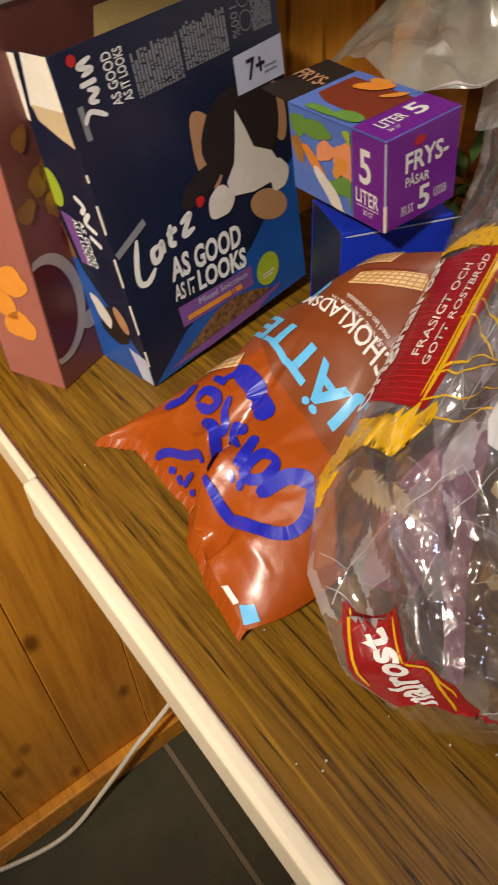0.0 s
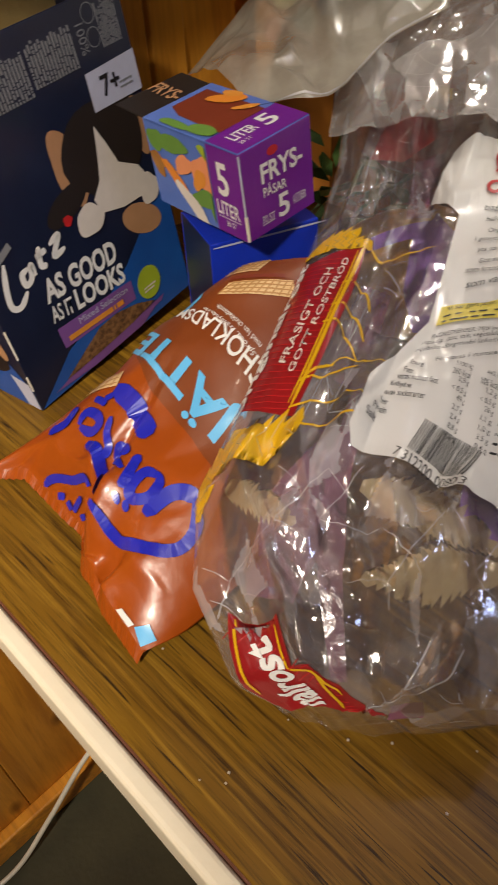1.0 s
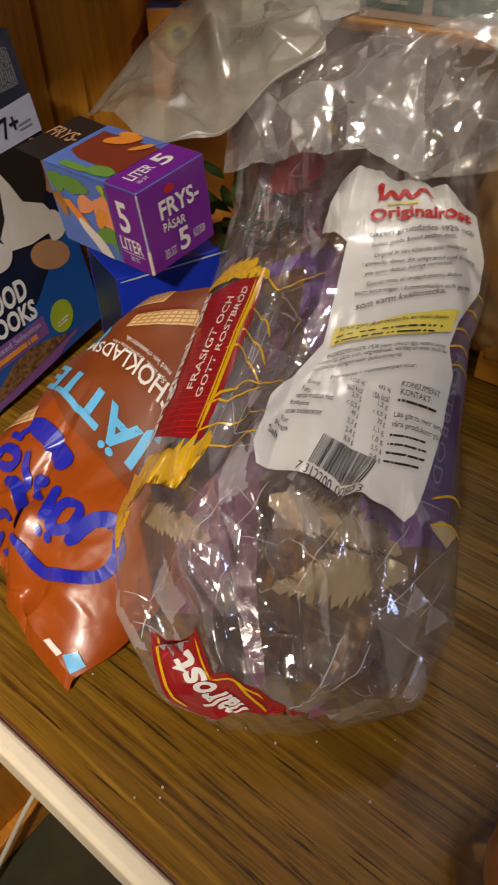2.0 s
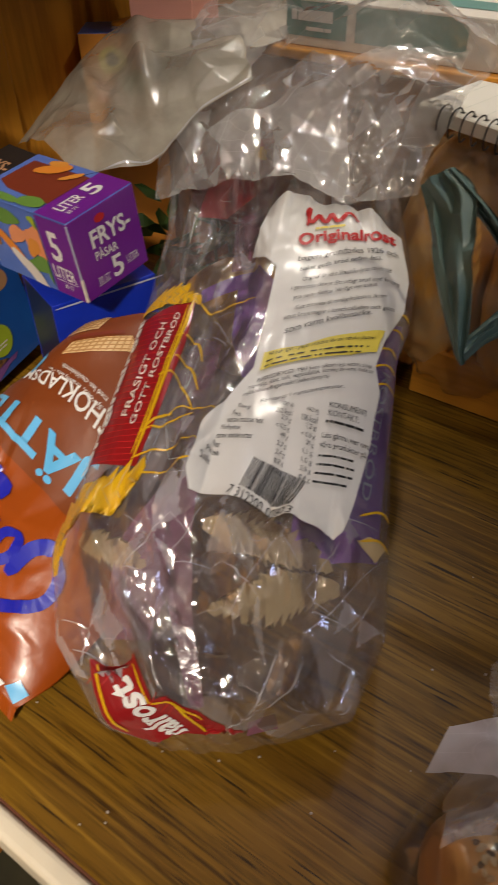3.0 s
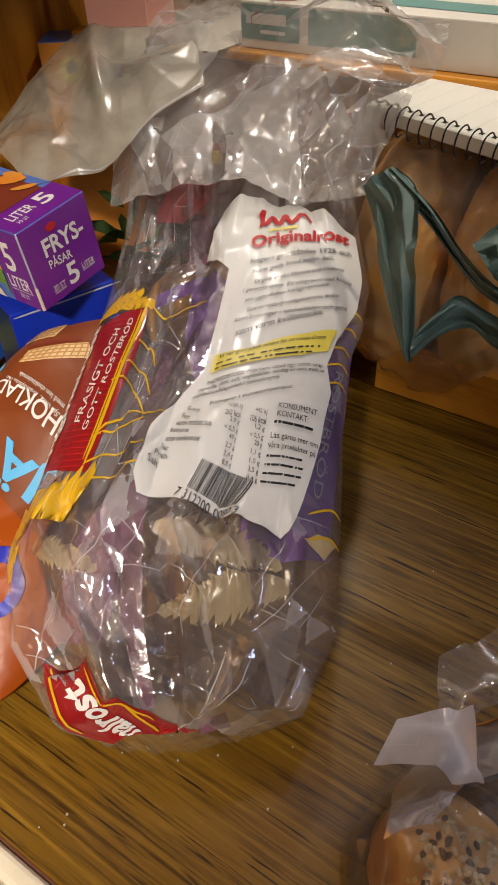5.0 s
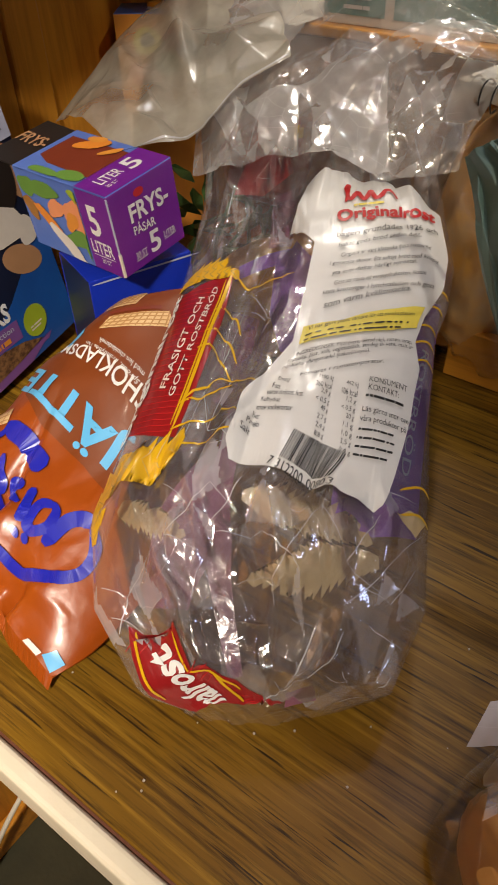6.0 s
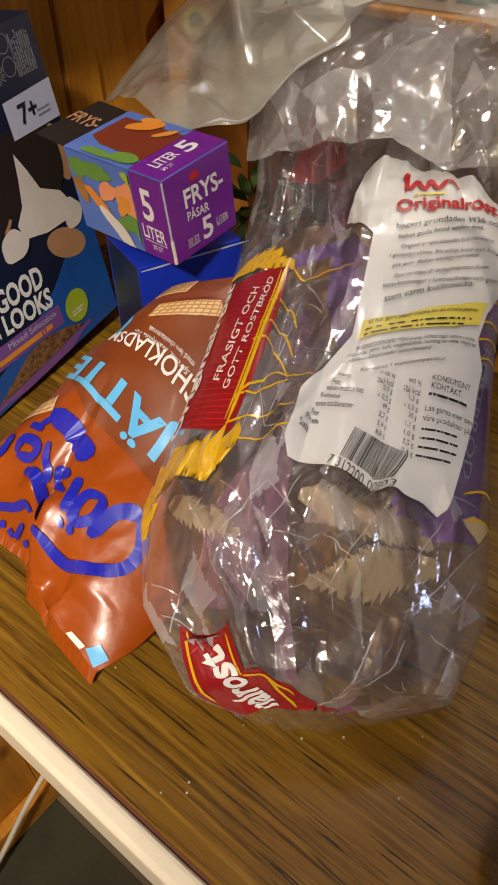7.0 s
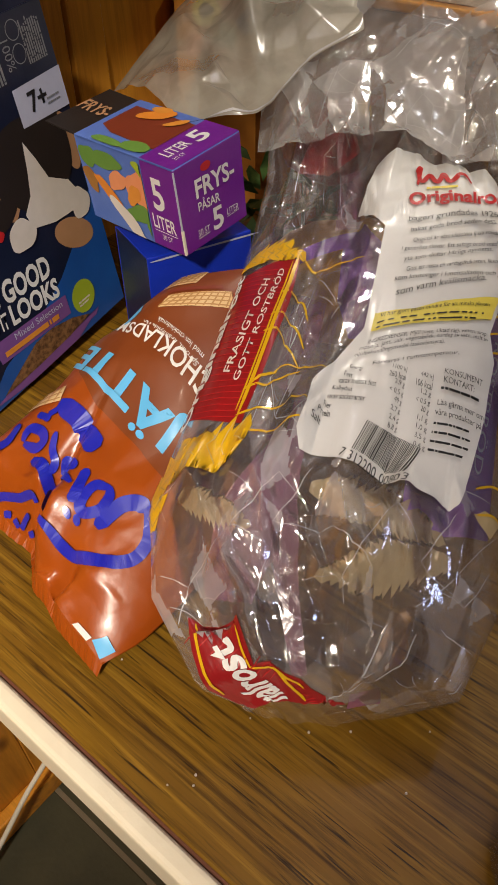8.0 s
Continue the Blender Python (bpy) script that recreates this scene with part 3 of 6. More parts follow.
def loaf(u, v, under=False):
    """The bread bag: u from -1 to 1 across, v from 0 to 1 along."""
    x0, y0, x1, y1 = kinked(LOAF, v)[:4]
    z, h = spline(LOAF, v)[4:]
    k = (u + 1) / 2
    swell = max(1 - abs(u) ** 2.4, 0.0) ** 0.6
    zz = z - 0.9 * h * swell if under else z + h * swell
    return lerp(x0, x1, k), lerp(y0, y1, k), max(zz, 0.9035)


# left x, y, z, right x, y, z, bulge: from the end seam to the far end
WAFER = [
    (-0.120, 0.384, 0.908, 0.004, 0.243, 0.910, 0.002),
    (-0.075, 0.405, 0.925, 0.030, 0.258, 0.910, 0.030),
    (-0.030, 0.425, 0.950, 0.065, 0.290, 0.920, 0.036),
    (0.003, 0.436, 0.980, 0.100, 0.340, 0.945, 0.034),
    (0.022, 0.432, 0.994, 0.118, 0.395, 0.975, 0.028),
    (0.040, 0.436, 1.010, 0.122, 0.425, 1.010, 0.014),
    (0.060, 0.446, 1.020, 0.116, 0.444, 1.026, 0.003),
]


def wafer(u, v, under=False):
    """The biscuit bag: u from 0 to 1 across, v from 0 to 1 along."""
    ax, ay, az, bx, by, bz, h = spline(WAFER, v)
    s = h * (max(1 - abs(2 * u - 1) ** 2.2, 0.0) ** 0.7)
    x, y, z = lerp(ax, bx, u), lerp(ay, by, u), lerp(az, bz, u)
    if under:
        return x + 0.1 * s, y + 0.1 * s, max(z - 0.5 * s, 0.903)
    return x - 0.15 * s, y - 0.25 * s, z + 0.9 * s


def loaf_top(u, v):
    x, y, z = loaf(u, v)
    k = min(1.0, 4.0 * (1 - min(abs(u), 1.0))) * 0.9 + 0.1
    calm = 0.35 if u < 0.05 and v < 0.16 else 1.0
    if 0.30 < v < 0.74:
        ends = min(1.0, (v - 0.30) / 0.05, (0.74 - v) / 0.05)
        here = max(min(1.0, (u + 0.22) / 0.12, (1.0 - u) / 0.08), min(1.0, (-0.48 - u) / 0.06) if 0.38 < v < 0.64 else 0.0, 0.0)
        calm = 1.0 - 0.91 * ends * here
    w = (u + 1) / 2
    c = calm * (BIG_CREASE(w, v) + SMALL_CREASE(w, v) + FINE_CREASE(w, v)) + 0.004 * ridged((x, y, z), 9, 3.1)
    s = RIM(0.1 if u < 0 else 0.9, v) * abs(u) ** 3 * (1.0 if v > 0.02 else 0.3)
    return x + s, y + 0.3 * s, max(z + c * k - 0.002, 0.904)


def loaf_inner(u, v):
    x, y, z = loaf(u, v)
    return x, y, max(z - 0.011 - 0.004 * ridged((x, y, z), 15, 6.0), 0.904)


def loaf_under(u, v):
    x, y, z = loaf(u, v, True)
    c = UNDER_CREASE((u + 1) / 2, v)
    s = RIM(0.1 if u < 0 else 0.9, v) * abs(u) ** 3 * (1.0 if v > 0.02 else 0.3)
    return x + s, y + 0.3 * s, max(z + c * (1 - abs(u) ** 3) * 0.9, 0.9035)


# how the end seam is drawn in: across, then x and y
END_PULL = [(0.0, 0.0, 0.0), (0.20, 0.007, 0.026), (0.45, 0.023, 0.010), (0.60, 0.013, 0.003), (0.80, 0.001, 0.004), (1.0, 0.0, 0.0)]


def wafer_fold(u, v):
    """How far the end of the biscuit bag is drawn in, and how deep its folded valley lies."""
    end = math.exp(-(v / 0.20) ** 2)
    i = min(max(0, sum(1 for row in END_PULL if row[0] <= u) - 1), len(END_PULL) - 2)
    (u0, x0, y0), (u1, x1, y1) = END_PULL[i], END_PULL[i + 1]
    t = (u - u0) / (u1 - u0)
    dx, dy = end * lerp(x0, x1, t), end * lerp(y0, y1, t)
    line = 0.50 - 0.45 * v
    valley = math.exp(-((u - line) / 0.024) ** 2) * math.exp(-(v / 0.24) ** 2) + 0.5 * math.exp(-((u - 0.72 + 0.2 * v) / 0.03) ** 2) * math.exp(-((v - 0.05) / 0.06) ** 2)
    return dx, dy, valley


def wafer_top(u, v):
    x, y, z = wafer(u, v)
    edge = min(1.0, 5 * min(u, 1 - u) + 0.05) * min(1.0, 4 * (1 - v) + 0.1)
    c = 0.0035 * ridged((x, y, z), 13, 4.4) + (PACK_CREASE(u, v) + PACK_SMALL(u, v)) * max(0.12, 1.0 - 1.9 * v)
    dx, dy, valley = wafer_fold(u, v)
    seam = 0.0018 * math.sin(u * 42) * math.exp(-(v / 0.05) ** 2)
    lip = math.exp(-((u - 0.58 + 0.5 * v) / 0.06) ** 2) * math.exp(-((v - 0.08) / 0.13) ** 2)
    ridge = math.exp(-((u - 0.43 + 0.45 * v) / 0.03) ** 2) * math.exp(-((v - 0.10) / 0.10) ** 2)
    return x + dx - 0.004 * lip + 0.004 * ridge, y + dy - 0.002 * lip, max(z + c * edge - 0.034 * valley + 0.009 * lip + 0.010 * ridge + seam, 0.9035)


def wafer_under(u, v):
    x, y, z = wafer(u, v, True)
    dx, dy, valley = wafer_fold(u, v)
    return x + dx, y + dy, max(z - 0.001 - 0.02 * valley, 0.9025)


# ---- the room ----
COUNTER_FRAME = pose(0, 0, 0, 0, 0, -45)
END_WALL, FRONT, BACK_WALL = -0.548, 0.140, 0.86


def setting(name, bm, material, label, category):
    ob = link_mesh(name, bm, material)
    ob.matrix_world = COUNTER_FRAME
    return tagged(ob, label, category, kind="structure")


floor = setting("floor", block(END_WALL - 0.1, -2.6, -0.08, 2.6, BACK_WALL, -0.0012), GROUT, "tan grout bed under dark slate floor tiles", "floor")
ceiling = setting("ceiling", block(END_WALL - 0.1, -2.6, 2.45, 2.6, BACK_WALL + 0.1, 2.55), PLASTER, "plain warm white plaster ceiling", "ceiling")
setting("wall_back", block(END_WALL - 0.1, BACK_WALL, 0, 2.6, BACK_WALL + 0.1, 2.45), PLASTER, "plain warm white wall behind the counter", "wall")
setting("wall_right", block(2.6, -2.6, 0, 2.7, BACK_WALL, 2.45), PLASTER, "plain warm white side wall", "wall")
setting("wall_front", block(END_WALL - 0.1, -2.7, 0, 2.6, -2.6, 2.45), PLASTER, "plain warm white wall across the room", "wall")
end_wall = setting("wall_end", block(END_WALL - 0.1, -2.6, 0, END_WALL - 0.012, BACK_WALL, 2.45), PINE_IN_SHADE, "pine boarded wall at the end of the counter", "wall")
board_edges = [-1.30, -1.17, -1.04, -0.91, -0.78, -0.65, -0.53, -0.41, -0.285, -0.160, -0.035, 0.085, 0.205, 0.325, 0.435, 0.520, 0.560, 0.675, 0.715, 0.86]
for a, b in zip(board_edges[:-1], board_edges[1:]):
    part("board", block(END_WALL - 0.012, a + 0.0004, 0.0, END_WALL + (0.006 if b - a < 0.06 else 0.0), b - 0.0004, 2.45, 0.0013, 1), PINE, end_wall)
setting("baseboard", block(END_WALL, -1.3, 0.0, END_WALL + 0.022, 0.36, 0.055, 0.004, 2), PINE_FLAT, "orange pine skirting board along the floor", "baseboard")

counter = setting("counter_top", block(END_WALL + 0.007, FRONT, 0.870, 1.7, BACK_WALL - 0.002, 0.900, 0.0012, 1), LAMINATE, "brown wood-grain laminate counter top with worn front edge", "counter")
part("laminate_edge", block(END_WALL + 0.008, FRONT - 0.0012, 0.872, 1.7, FRONT - 0.0001, 0.8992), REDDISH, counter, "thin reddish edge of the laminate")
part("edge_batten", block(-0.362, FRONT - 0.0135, 0.862, 1.7, FRONT - 0.0014, 0.8982, 0.0035, 3), WHITE_EDGE, counter, "cream-painted wooden edge batten, chipped at its end")
part("edge_strip", block(END_WALL + 0.008, FRONT - 0.0075, 0.866, -0.363, FRONT - 0.0014, 0.8972, 0.0015, 2), WHITE_EDGE, counter, "thinner cream edge strip")
# unseen block, added only to keep lamp light off the upper end wall
setting("shade_block", block(END_WALL + 0.002, 0.05, 1.33, -0.335, BACK_WALL - 0.002, 2.44), PINE_IN_SHADE, "unseen block added to shade the end wall", "cupboard")
base = setting("base_cabinet", block(END_WALL + 0.007, 0.45, 0.0, 1.7, 0.47, 0.869), PINE_IN_SHADE, "pine cabinet front set back under the counter", "cabinet")

# slate tiles round the counter's foot
tile_mesh = None
TILE = 0.33
for i in range(-2, 8):
    for j in range(-6, 3):
        s0, r0 = END_WALL + i * TILE, 0.216 + j * TILE
        if s0 < END_WALL - 0.001 or r0 + TILE > BACK_WALL:
            continue
        if tile_mesh is None:
            tile = part("tile", block(0.004, 0.004, -0.006, TILE - 0.004, TILE - 0.004, 0.0, 0.0015, 1), SLATE, floor)
            tile_mesh = tile.data
        else:
            tile = new("tile", tile_mesh)
            tile.parent = floor
        tile.location = (s0, r0, 0)

# white cable hanging down the end wall to the floor
cable = link_mesh("cable", tube([(-0.150, 0.535, 0.30), (-0.186, 0.520, 0.190), (-0.236, 0.470, 0.135), (-0.290, 0.420, 0.062), (-0.345, 0.362, 0.012), (-0.420, 0.310, 0.006), (-0.560, 0.240, 0.006)], 0.0042, 8, 10), CABLE, True)
tagged(cable, "white electric cable trailing down onto the slate floor", "cable")


# ---- cartons ----
def carton(name, m, size, mats, label, category, card=0.0012, lid=True):
    """A card box with six panels of their own: front, back, left, right, bottom, top."""
    w, d, h = size
    ob = thing(name, m, label, category)
    f, b, l, r, bo, to = mats
    panels = {
        "front": part("front_panel", block(0, 0, 0, w, card, h, 0.0004, 1), f, ob),
        "back": part("back_panel", block(0, d - card, 0, w, d, h, 0.0004, 1), b, ob),
        "left": part("side_panel", block(0.0002, card, 0, card, d - card, h), l, ob),
        "right": part("side_panel", block(w - card, card, 0, w - 0.0002, d - card, h), r, ob),
        "bottom": part("bottom_panel", block(card, card, 0.0003, w - card, d - card, card), bo, ob),
    }
    if lid:
        panels["top"] = part("top_panel", block(0.0002, 0.0002, h - card, w - 0.0002, d - 0.0002, h + 0.0004, 0.0003, 1), to, ob)
    maps = {
        "front": plane_map((0, 0, 0), (1, 0, 0), (0, 0, 1)),
        "left": plane_map((0.0002, d, 0), (0, -1, 0), (0, 0, 1)),
        "right": plane_map((w - 0.0002, 0, 0), (0, 1, 0), (0, 0, 1)),
        "top": plane_map((0, 0, h + 0.0004), (1, 0, 0), (0, 1, 0)),
    }
    return ob, panels, maps


def pet_food_box():
    w, d, h = 0.184, 0.067, 0.236
    ob, p, mp = carton("pet_food_box", pose(-0.0955, 0.452, 0.9005, -4.4, -5.0, 54.3), (w, d, h), (NAVY, NAVY, NAVY, NAVY, KRAFT, KRAFT),
                       "dark blue pet food carton, torn open at its top", "box", lid=False)
    f, fp = mp["front"], p["front"]
    # lining, back flap and torn tabs
    part("card_lining", block(0.0014, d - 0.0022, 0.004, w - 0.0014, d - 0.0013, h), KRAFT, ob, "bare brown inside of the card")
    part("card_lining", block(0.0014, 0.0013, 0.004, w - 0.0014, 0.0021, h - 0.001), KRAFT, ob)
    lf = mp["left"]
    patch("torn_tab", [(d - 0.001, 0.236), (d - 0.027, 0.237), (d - 0.036, 0.207), (d - 0.001, 0.189)], lf, TORN, p["left"], 0.0011, label="white torn card layer")
    patch("torn_edge", [(d - 0.034, 0.208), (d - 0.001, 0.207), (d - 0.0005, 0.186), (d - 0.012, 0.190), (d - 0.032, 0.199)], lf, TORN_TAN, p["left"], 0.0014)
    patch("torn_tab", [(d - 0.034, 0.236), (d - 0.066, 0.236), (d - 0.066, 0.206), (d - 0.055, 0.200), (d - 0.042, 0.197)], lf, TORN, p["left"], 0.0012)
    # blue swoosh
    patch("blue_swoosh", [(0.001, 0.001), (w - 0.001, 0.001), (w - 0.001, 0.108), (0.165, 0.098), (0.145, 0.075), (0.122, 0.058), (0.085, 0.040), (0.042, 0.028)], f, BLUE, fp, 0.0003)
    # strip with sideways print along the top
    bars(14, [(0.0525, 0.196), (0.0525, 0.2245), (0.092, 0.2245), (0.092, 0.196)], f, GREY_INK, fp, 0.0004, 4, 0.62, (4, 8))
    bars(14, [(0.094, 0.199), (0.094, 0.2265), (0.134, 0.2265), (0.134, 0.199)], f, GREY_INK, fp, 0.0004, 9, 0.62, (4, 8))
    bars(9, [(0.158, 0.203), (0.158, 0.2305), (0.177, 0.2305), (0.177, 0.203)], f, GREY_INK, fp, 0.0004, 12, 0.6, (3, 6))
    lettering("100%", [(0.1385, 0.222), (0.1385, 0.204), (0.1455, 0.204), (0.1455, 0.222)], f, GREY_INK, fp, 0.0005)
    for b0 in (0.2115, 0.2255):
        stroke("ring_mark", disc(0.152, b0, 0.0058, n=10), 0.0006, f, GREY_INK, fp, closed=True, steps=3)
    lettering("AS GOOD", [(0.0400, 0.198), (0.0400, 0.2275), (0.0325, 0.2275), (0.0325, 0.198)], f, WHITE_INK, fp, bold=0.02)
    lettering("AS IT LOOKS", [(0.0485, 0.198), (0.0485, 0.2275), (0.0415, 0.2275), (0.0415, 0.198)], f, WHITE_INK, fp, bold=0.02)
    for pts in ([(0.010, 0.196), (0.016, 0.2015), (0.027, 0.196)], [(0.024, 0.205), (0.018, 0.207), (0.025, 0.211), (0.018, 0.213)], [(0.014, 0.216), (0.026, 0.2165)], [(0.017, 0.2205), (0.025, 0.2225), (0.016, 0.2255), (0.026, 0.2285)]):
        stroke("logo_stroke", pts, 0.0030, f, WHITE_INK, fp)
    patch("red_dot", disc(0.013, 0.2300, 0.0032), f, RED_INK, fp, 0.0006)
    patch("maker_mark", rect(0.008, 0.187, 0.012, 0.2065), f, GREY_INK, fp, 0.0004)
    # pale age label over the edge of the strip
    patch("age_label", [(0.1345, 0.1695), (0.1835, 0.1685), (0.1835, 0.1950), (0.1350, 0.1940)], f, LILAC, fp, 0.0008, label="pale lilac age label")
    lettering("7+", [(0.1460, 0.1755), (0.1640, 0.1755), (0.1640, 0.1890), (0.1460, 0.1890)], f, BLACK_INK, fp, 0.0012, 0.02)
    bars(2, [(0.163, 0.1745), (0.178, 0.1745), (0.178, 0.1810), (0.163, 0.1810)], f, GREY_INK, fp, 0.0011, 3, 0.4)
    # soft patches of colour in place of the portrait
    patch("tan_shape", disc(0.098, 0.146, 0.013, 0.028, turn=0.15, wob=0.05), f, TAN_INK, fp, 0.0004)
    patch("tan_shape", disc(0.172, 0.146, 0.0085, 0.022, turn=0.1), f, TAN_INK, fp, 0.0004)
    patch("dark_shape", disc(0.134, 0.146, 0.040, 0.034, wob=0.05), f, FUR_DARK, fp, 0.0006)
    patch("dark_shape", disc(0.086, 0.126, 0.022, 0.010, turn=0.3), f, FUR_DARK, fp, 0.0005)
    patch("tan_shape", disc(0.150, 0.083, 0.022, 0.012, turn=-0.5), f, TAN_INK, fp, 0.0005)
    patch("pale_shape", [(0.129, 0.163), (0.136, 0.148), (0.142, 0.132), (0.160, 0.122), (0.168, 0.108), (0.158, 0.099), (0.135, 0.100), (0.113, 0.106), (0.110, 0.118), (0.120, 0.128), (0.125, 0.145)], f, CREAM_INK, fp, 0.0008)
    patch("pale_shape", disc(0.101, 0.107, 0.0135, 0.0115, wob=0.06), f, CREAM_INK, fp, 0.0010)
    patch("pale_shape", disc(0.165, 0.101, 0.0105, 0.0120, wob=0.06), f, CREAM_INK, fp, 0.0010)
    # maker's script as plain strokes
    for pts in ([(0.021, 0.116), (0.015, 0.098), (0.014, 0.086), (0.021, 0.083), (0.030, 0.090)], [(0.038, 0.104), (0.031, 0.102), (0.031, 0.094), (0.037, 0.096), (0.040, 0.105), (0.041, 0.096)], [(0.051, 0.113), (0.048, 0.100), (0.053, 0.098)], [(0.046, 0.107), (0.056, 0.108)], [(0.060, 0.109), (0.070, 0.112), (0.061, 0.100), (0.072, 0.101)]):
        stroke("logo_stroke", pts, 0.0046, f, WHITE_INK, fp)
    patch("red_dot", disc(0.082, 0.116, 0.0040, wob=0.08), f, RED_INK, fp, 0.0006)
    patch("maker_mark", [(0.003, 0.110), (0.032, 0.1225), (0.0305, 0.1275), (0.002, 0.1150)], f, GREY_INK, fp, 0.0005)
    lettering("AS GOOD", [(0.0405, 0.0715), (0.1135, 0.0655), (0.1150, 0.0840), (0.0425, 0.0900)], f, WHITE_INK, fp, bold=0.035)
    lettering("AS IT", [(0.0390, 0.0555), (0.0600, 0.0530), (0.0610, 0.0665), (0.0405, 0.0690)], f, WHITE_INK, fp, bold=0.02)
    lettering("LOOKS", [(0.0630, 0.0520), (0.1150, 0.0460), (0.1165, 0.0630), (0.0645, 0.0690)], f, WHITE_INK, fp, bold=0.035)
    patch("banner", [(0.0400, 0.0320), (0.1190, 0.0265), (0.1195, 0.0440), (0.0395, 0.0500)], f, PURPLE_BANNER, fp, 0.0005, label="purple flavour banner")
    lettering("Mixed Selection", [(0.060, 0.0415), (0.113, 0.0372), (0.113, 0.0425), (0.060, 0.0470)], f, LILAC, fp, 0.0008)
    bars(1, [(0.046, 0.0345), (0.113, 0.0295), (0.113, 0.0345), (0.046, 0.0395)], f, ORANGE_INK, fp, 0.0008, 5, 0.9, (2, 3))
    patch("bowl_shape", [(0.016, 0.005), (0.145, 0.008), (0.150, 0.0125), (0.120, 0.006), (0.080, 0.0045), (0.040, 0.0095)], f, PURPLE_BANNER, fp, 0.0006)
    patch("bowl_shape", [(0.016, 0.0055), (0.060, 0.0010), (0.118, 0.0012), (0.149, 0.0120), (0.10, 0.010), (0.05, 0.008)], f, PURPLE_BANNER, fp, 0.0007)
    patch("food_picture", [(0.030, 0.0085), (0.052, 0.018), (0.075, 0.0275), (0.095, 0.028), (0.118, 0.0225), (0.138, 0.0135), (0.110, 0.0100), (0.070, 0.0085)], f, KIBBLE, fp, 0.0009)
    patch("green_seal", disc(0.1375, 0.0315, 0.0135, 0.0145), f, GREEN_INK, fp, 0.0008)
    bars(2, [(0.130, 0.024), (0.145, 0.024), (0.145, 0.030), (0.130, 0.030)], f, CREAM_INK, fp, 0.0010, 8, 0.5)
    # printed side
    lp = p["left"]
    patch("blue_swoosh", [(0.001, 0.001), (d - 0.001, 0.001), (d - 0.001, 0.020), (0.040, 0.060), (0.020, 0.090), (0.001, 0.150)], lf, BLUE, lp, 0.0003)
    patch("green_seal", disc(d - 0.0464, 0.1535, 0.0095, 0.0135), lf, GREEN_INK, lp, 0.0006)
    patch("food_picture", [(0.005, 0.150), (0.012, 0.148), (0.018, 0.100), (0.008, 0.098)], lf, KIBBLE, lp, 0.0005)
    patch("banner", [(d - 0.048, 0.137), (d - 0.036, 0.135), (d - 0.034, 0.098), (d - 0.044, 0.098)], lf, PURPLE_BANNER, lp, 0.0006)
    lettering("AS GOOD", [(d - 0.029, 0.134), (d - 0.029, 0.098), (d - 0.023, 0.098), (d - 0.023, 0.134)], lf, WHITE_INK, lp, 0.0007, 0.03)
    lettering("AS IT LOOKS", [(d - 0.036, 0.134), (d - 0.036, 0.098), (d - 0.030, 0.098), (d - 0.030, 0.134)], lf, WHITE_INK, lp, 0.0008, 0.03)
    for pts in ([(d - 0.024, 0.152), (d - 0.016, 0.146), (d - 0.022, 0.140)], [(d - 0.012, 0.142), (d - 0.020, 0.134), (d - 0.010, 0.128)], [(d - 0.021, 0.124), (d - 0.010, 0.118)]):
        stroke("logo_stroke", pts, 0.004, lf, WHITE_INK, lp)
    patch("dark_shape", disc(d - 0.032, 0.046, 0.016, 0.017, wob=0.08), lf, FUR_DARK, lp, 0.0005)
    patch("pale_shape", disc(d - 0.041, 0.057, 0.0075, 0.015, turn=0.4, wob=0.08), lf, CREAM_INK, lp, 0.0007)
    patch("tan_shape", disc(d - 0.018, 0.056, 0.006, 0.012, turn=0.3), lf, TAN_INK, lp, 0.0006)
    patch("age_label", [(d - 0.020, 0.0305), (d - 0.001, 0.026), (d - 0.001, 0.001), (d - 0.014, 0.002)], lf, LILAC, lp, 0.0007)
    # worn white corners
    for b0, b1 in ((0.05, 0.075), (0.09, 0.112), (0.13, 0.150), (0.165, 0.170), (0.02, 0.034)):
        part("worn_edge", block(-0.0003, -0.0003, b0, 0.0009, 0.0007, b1), TORN, fp)
    return ob


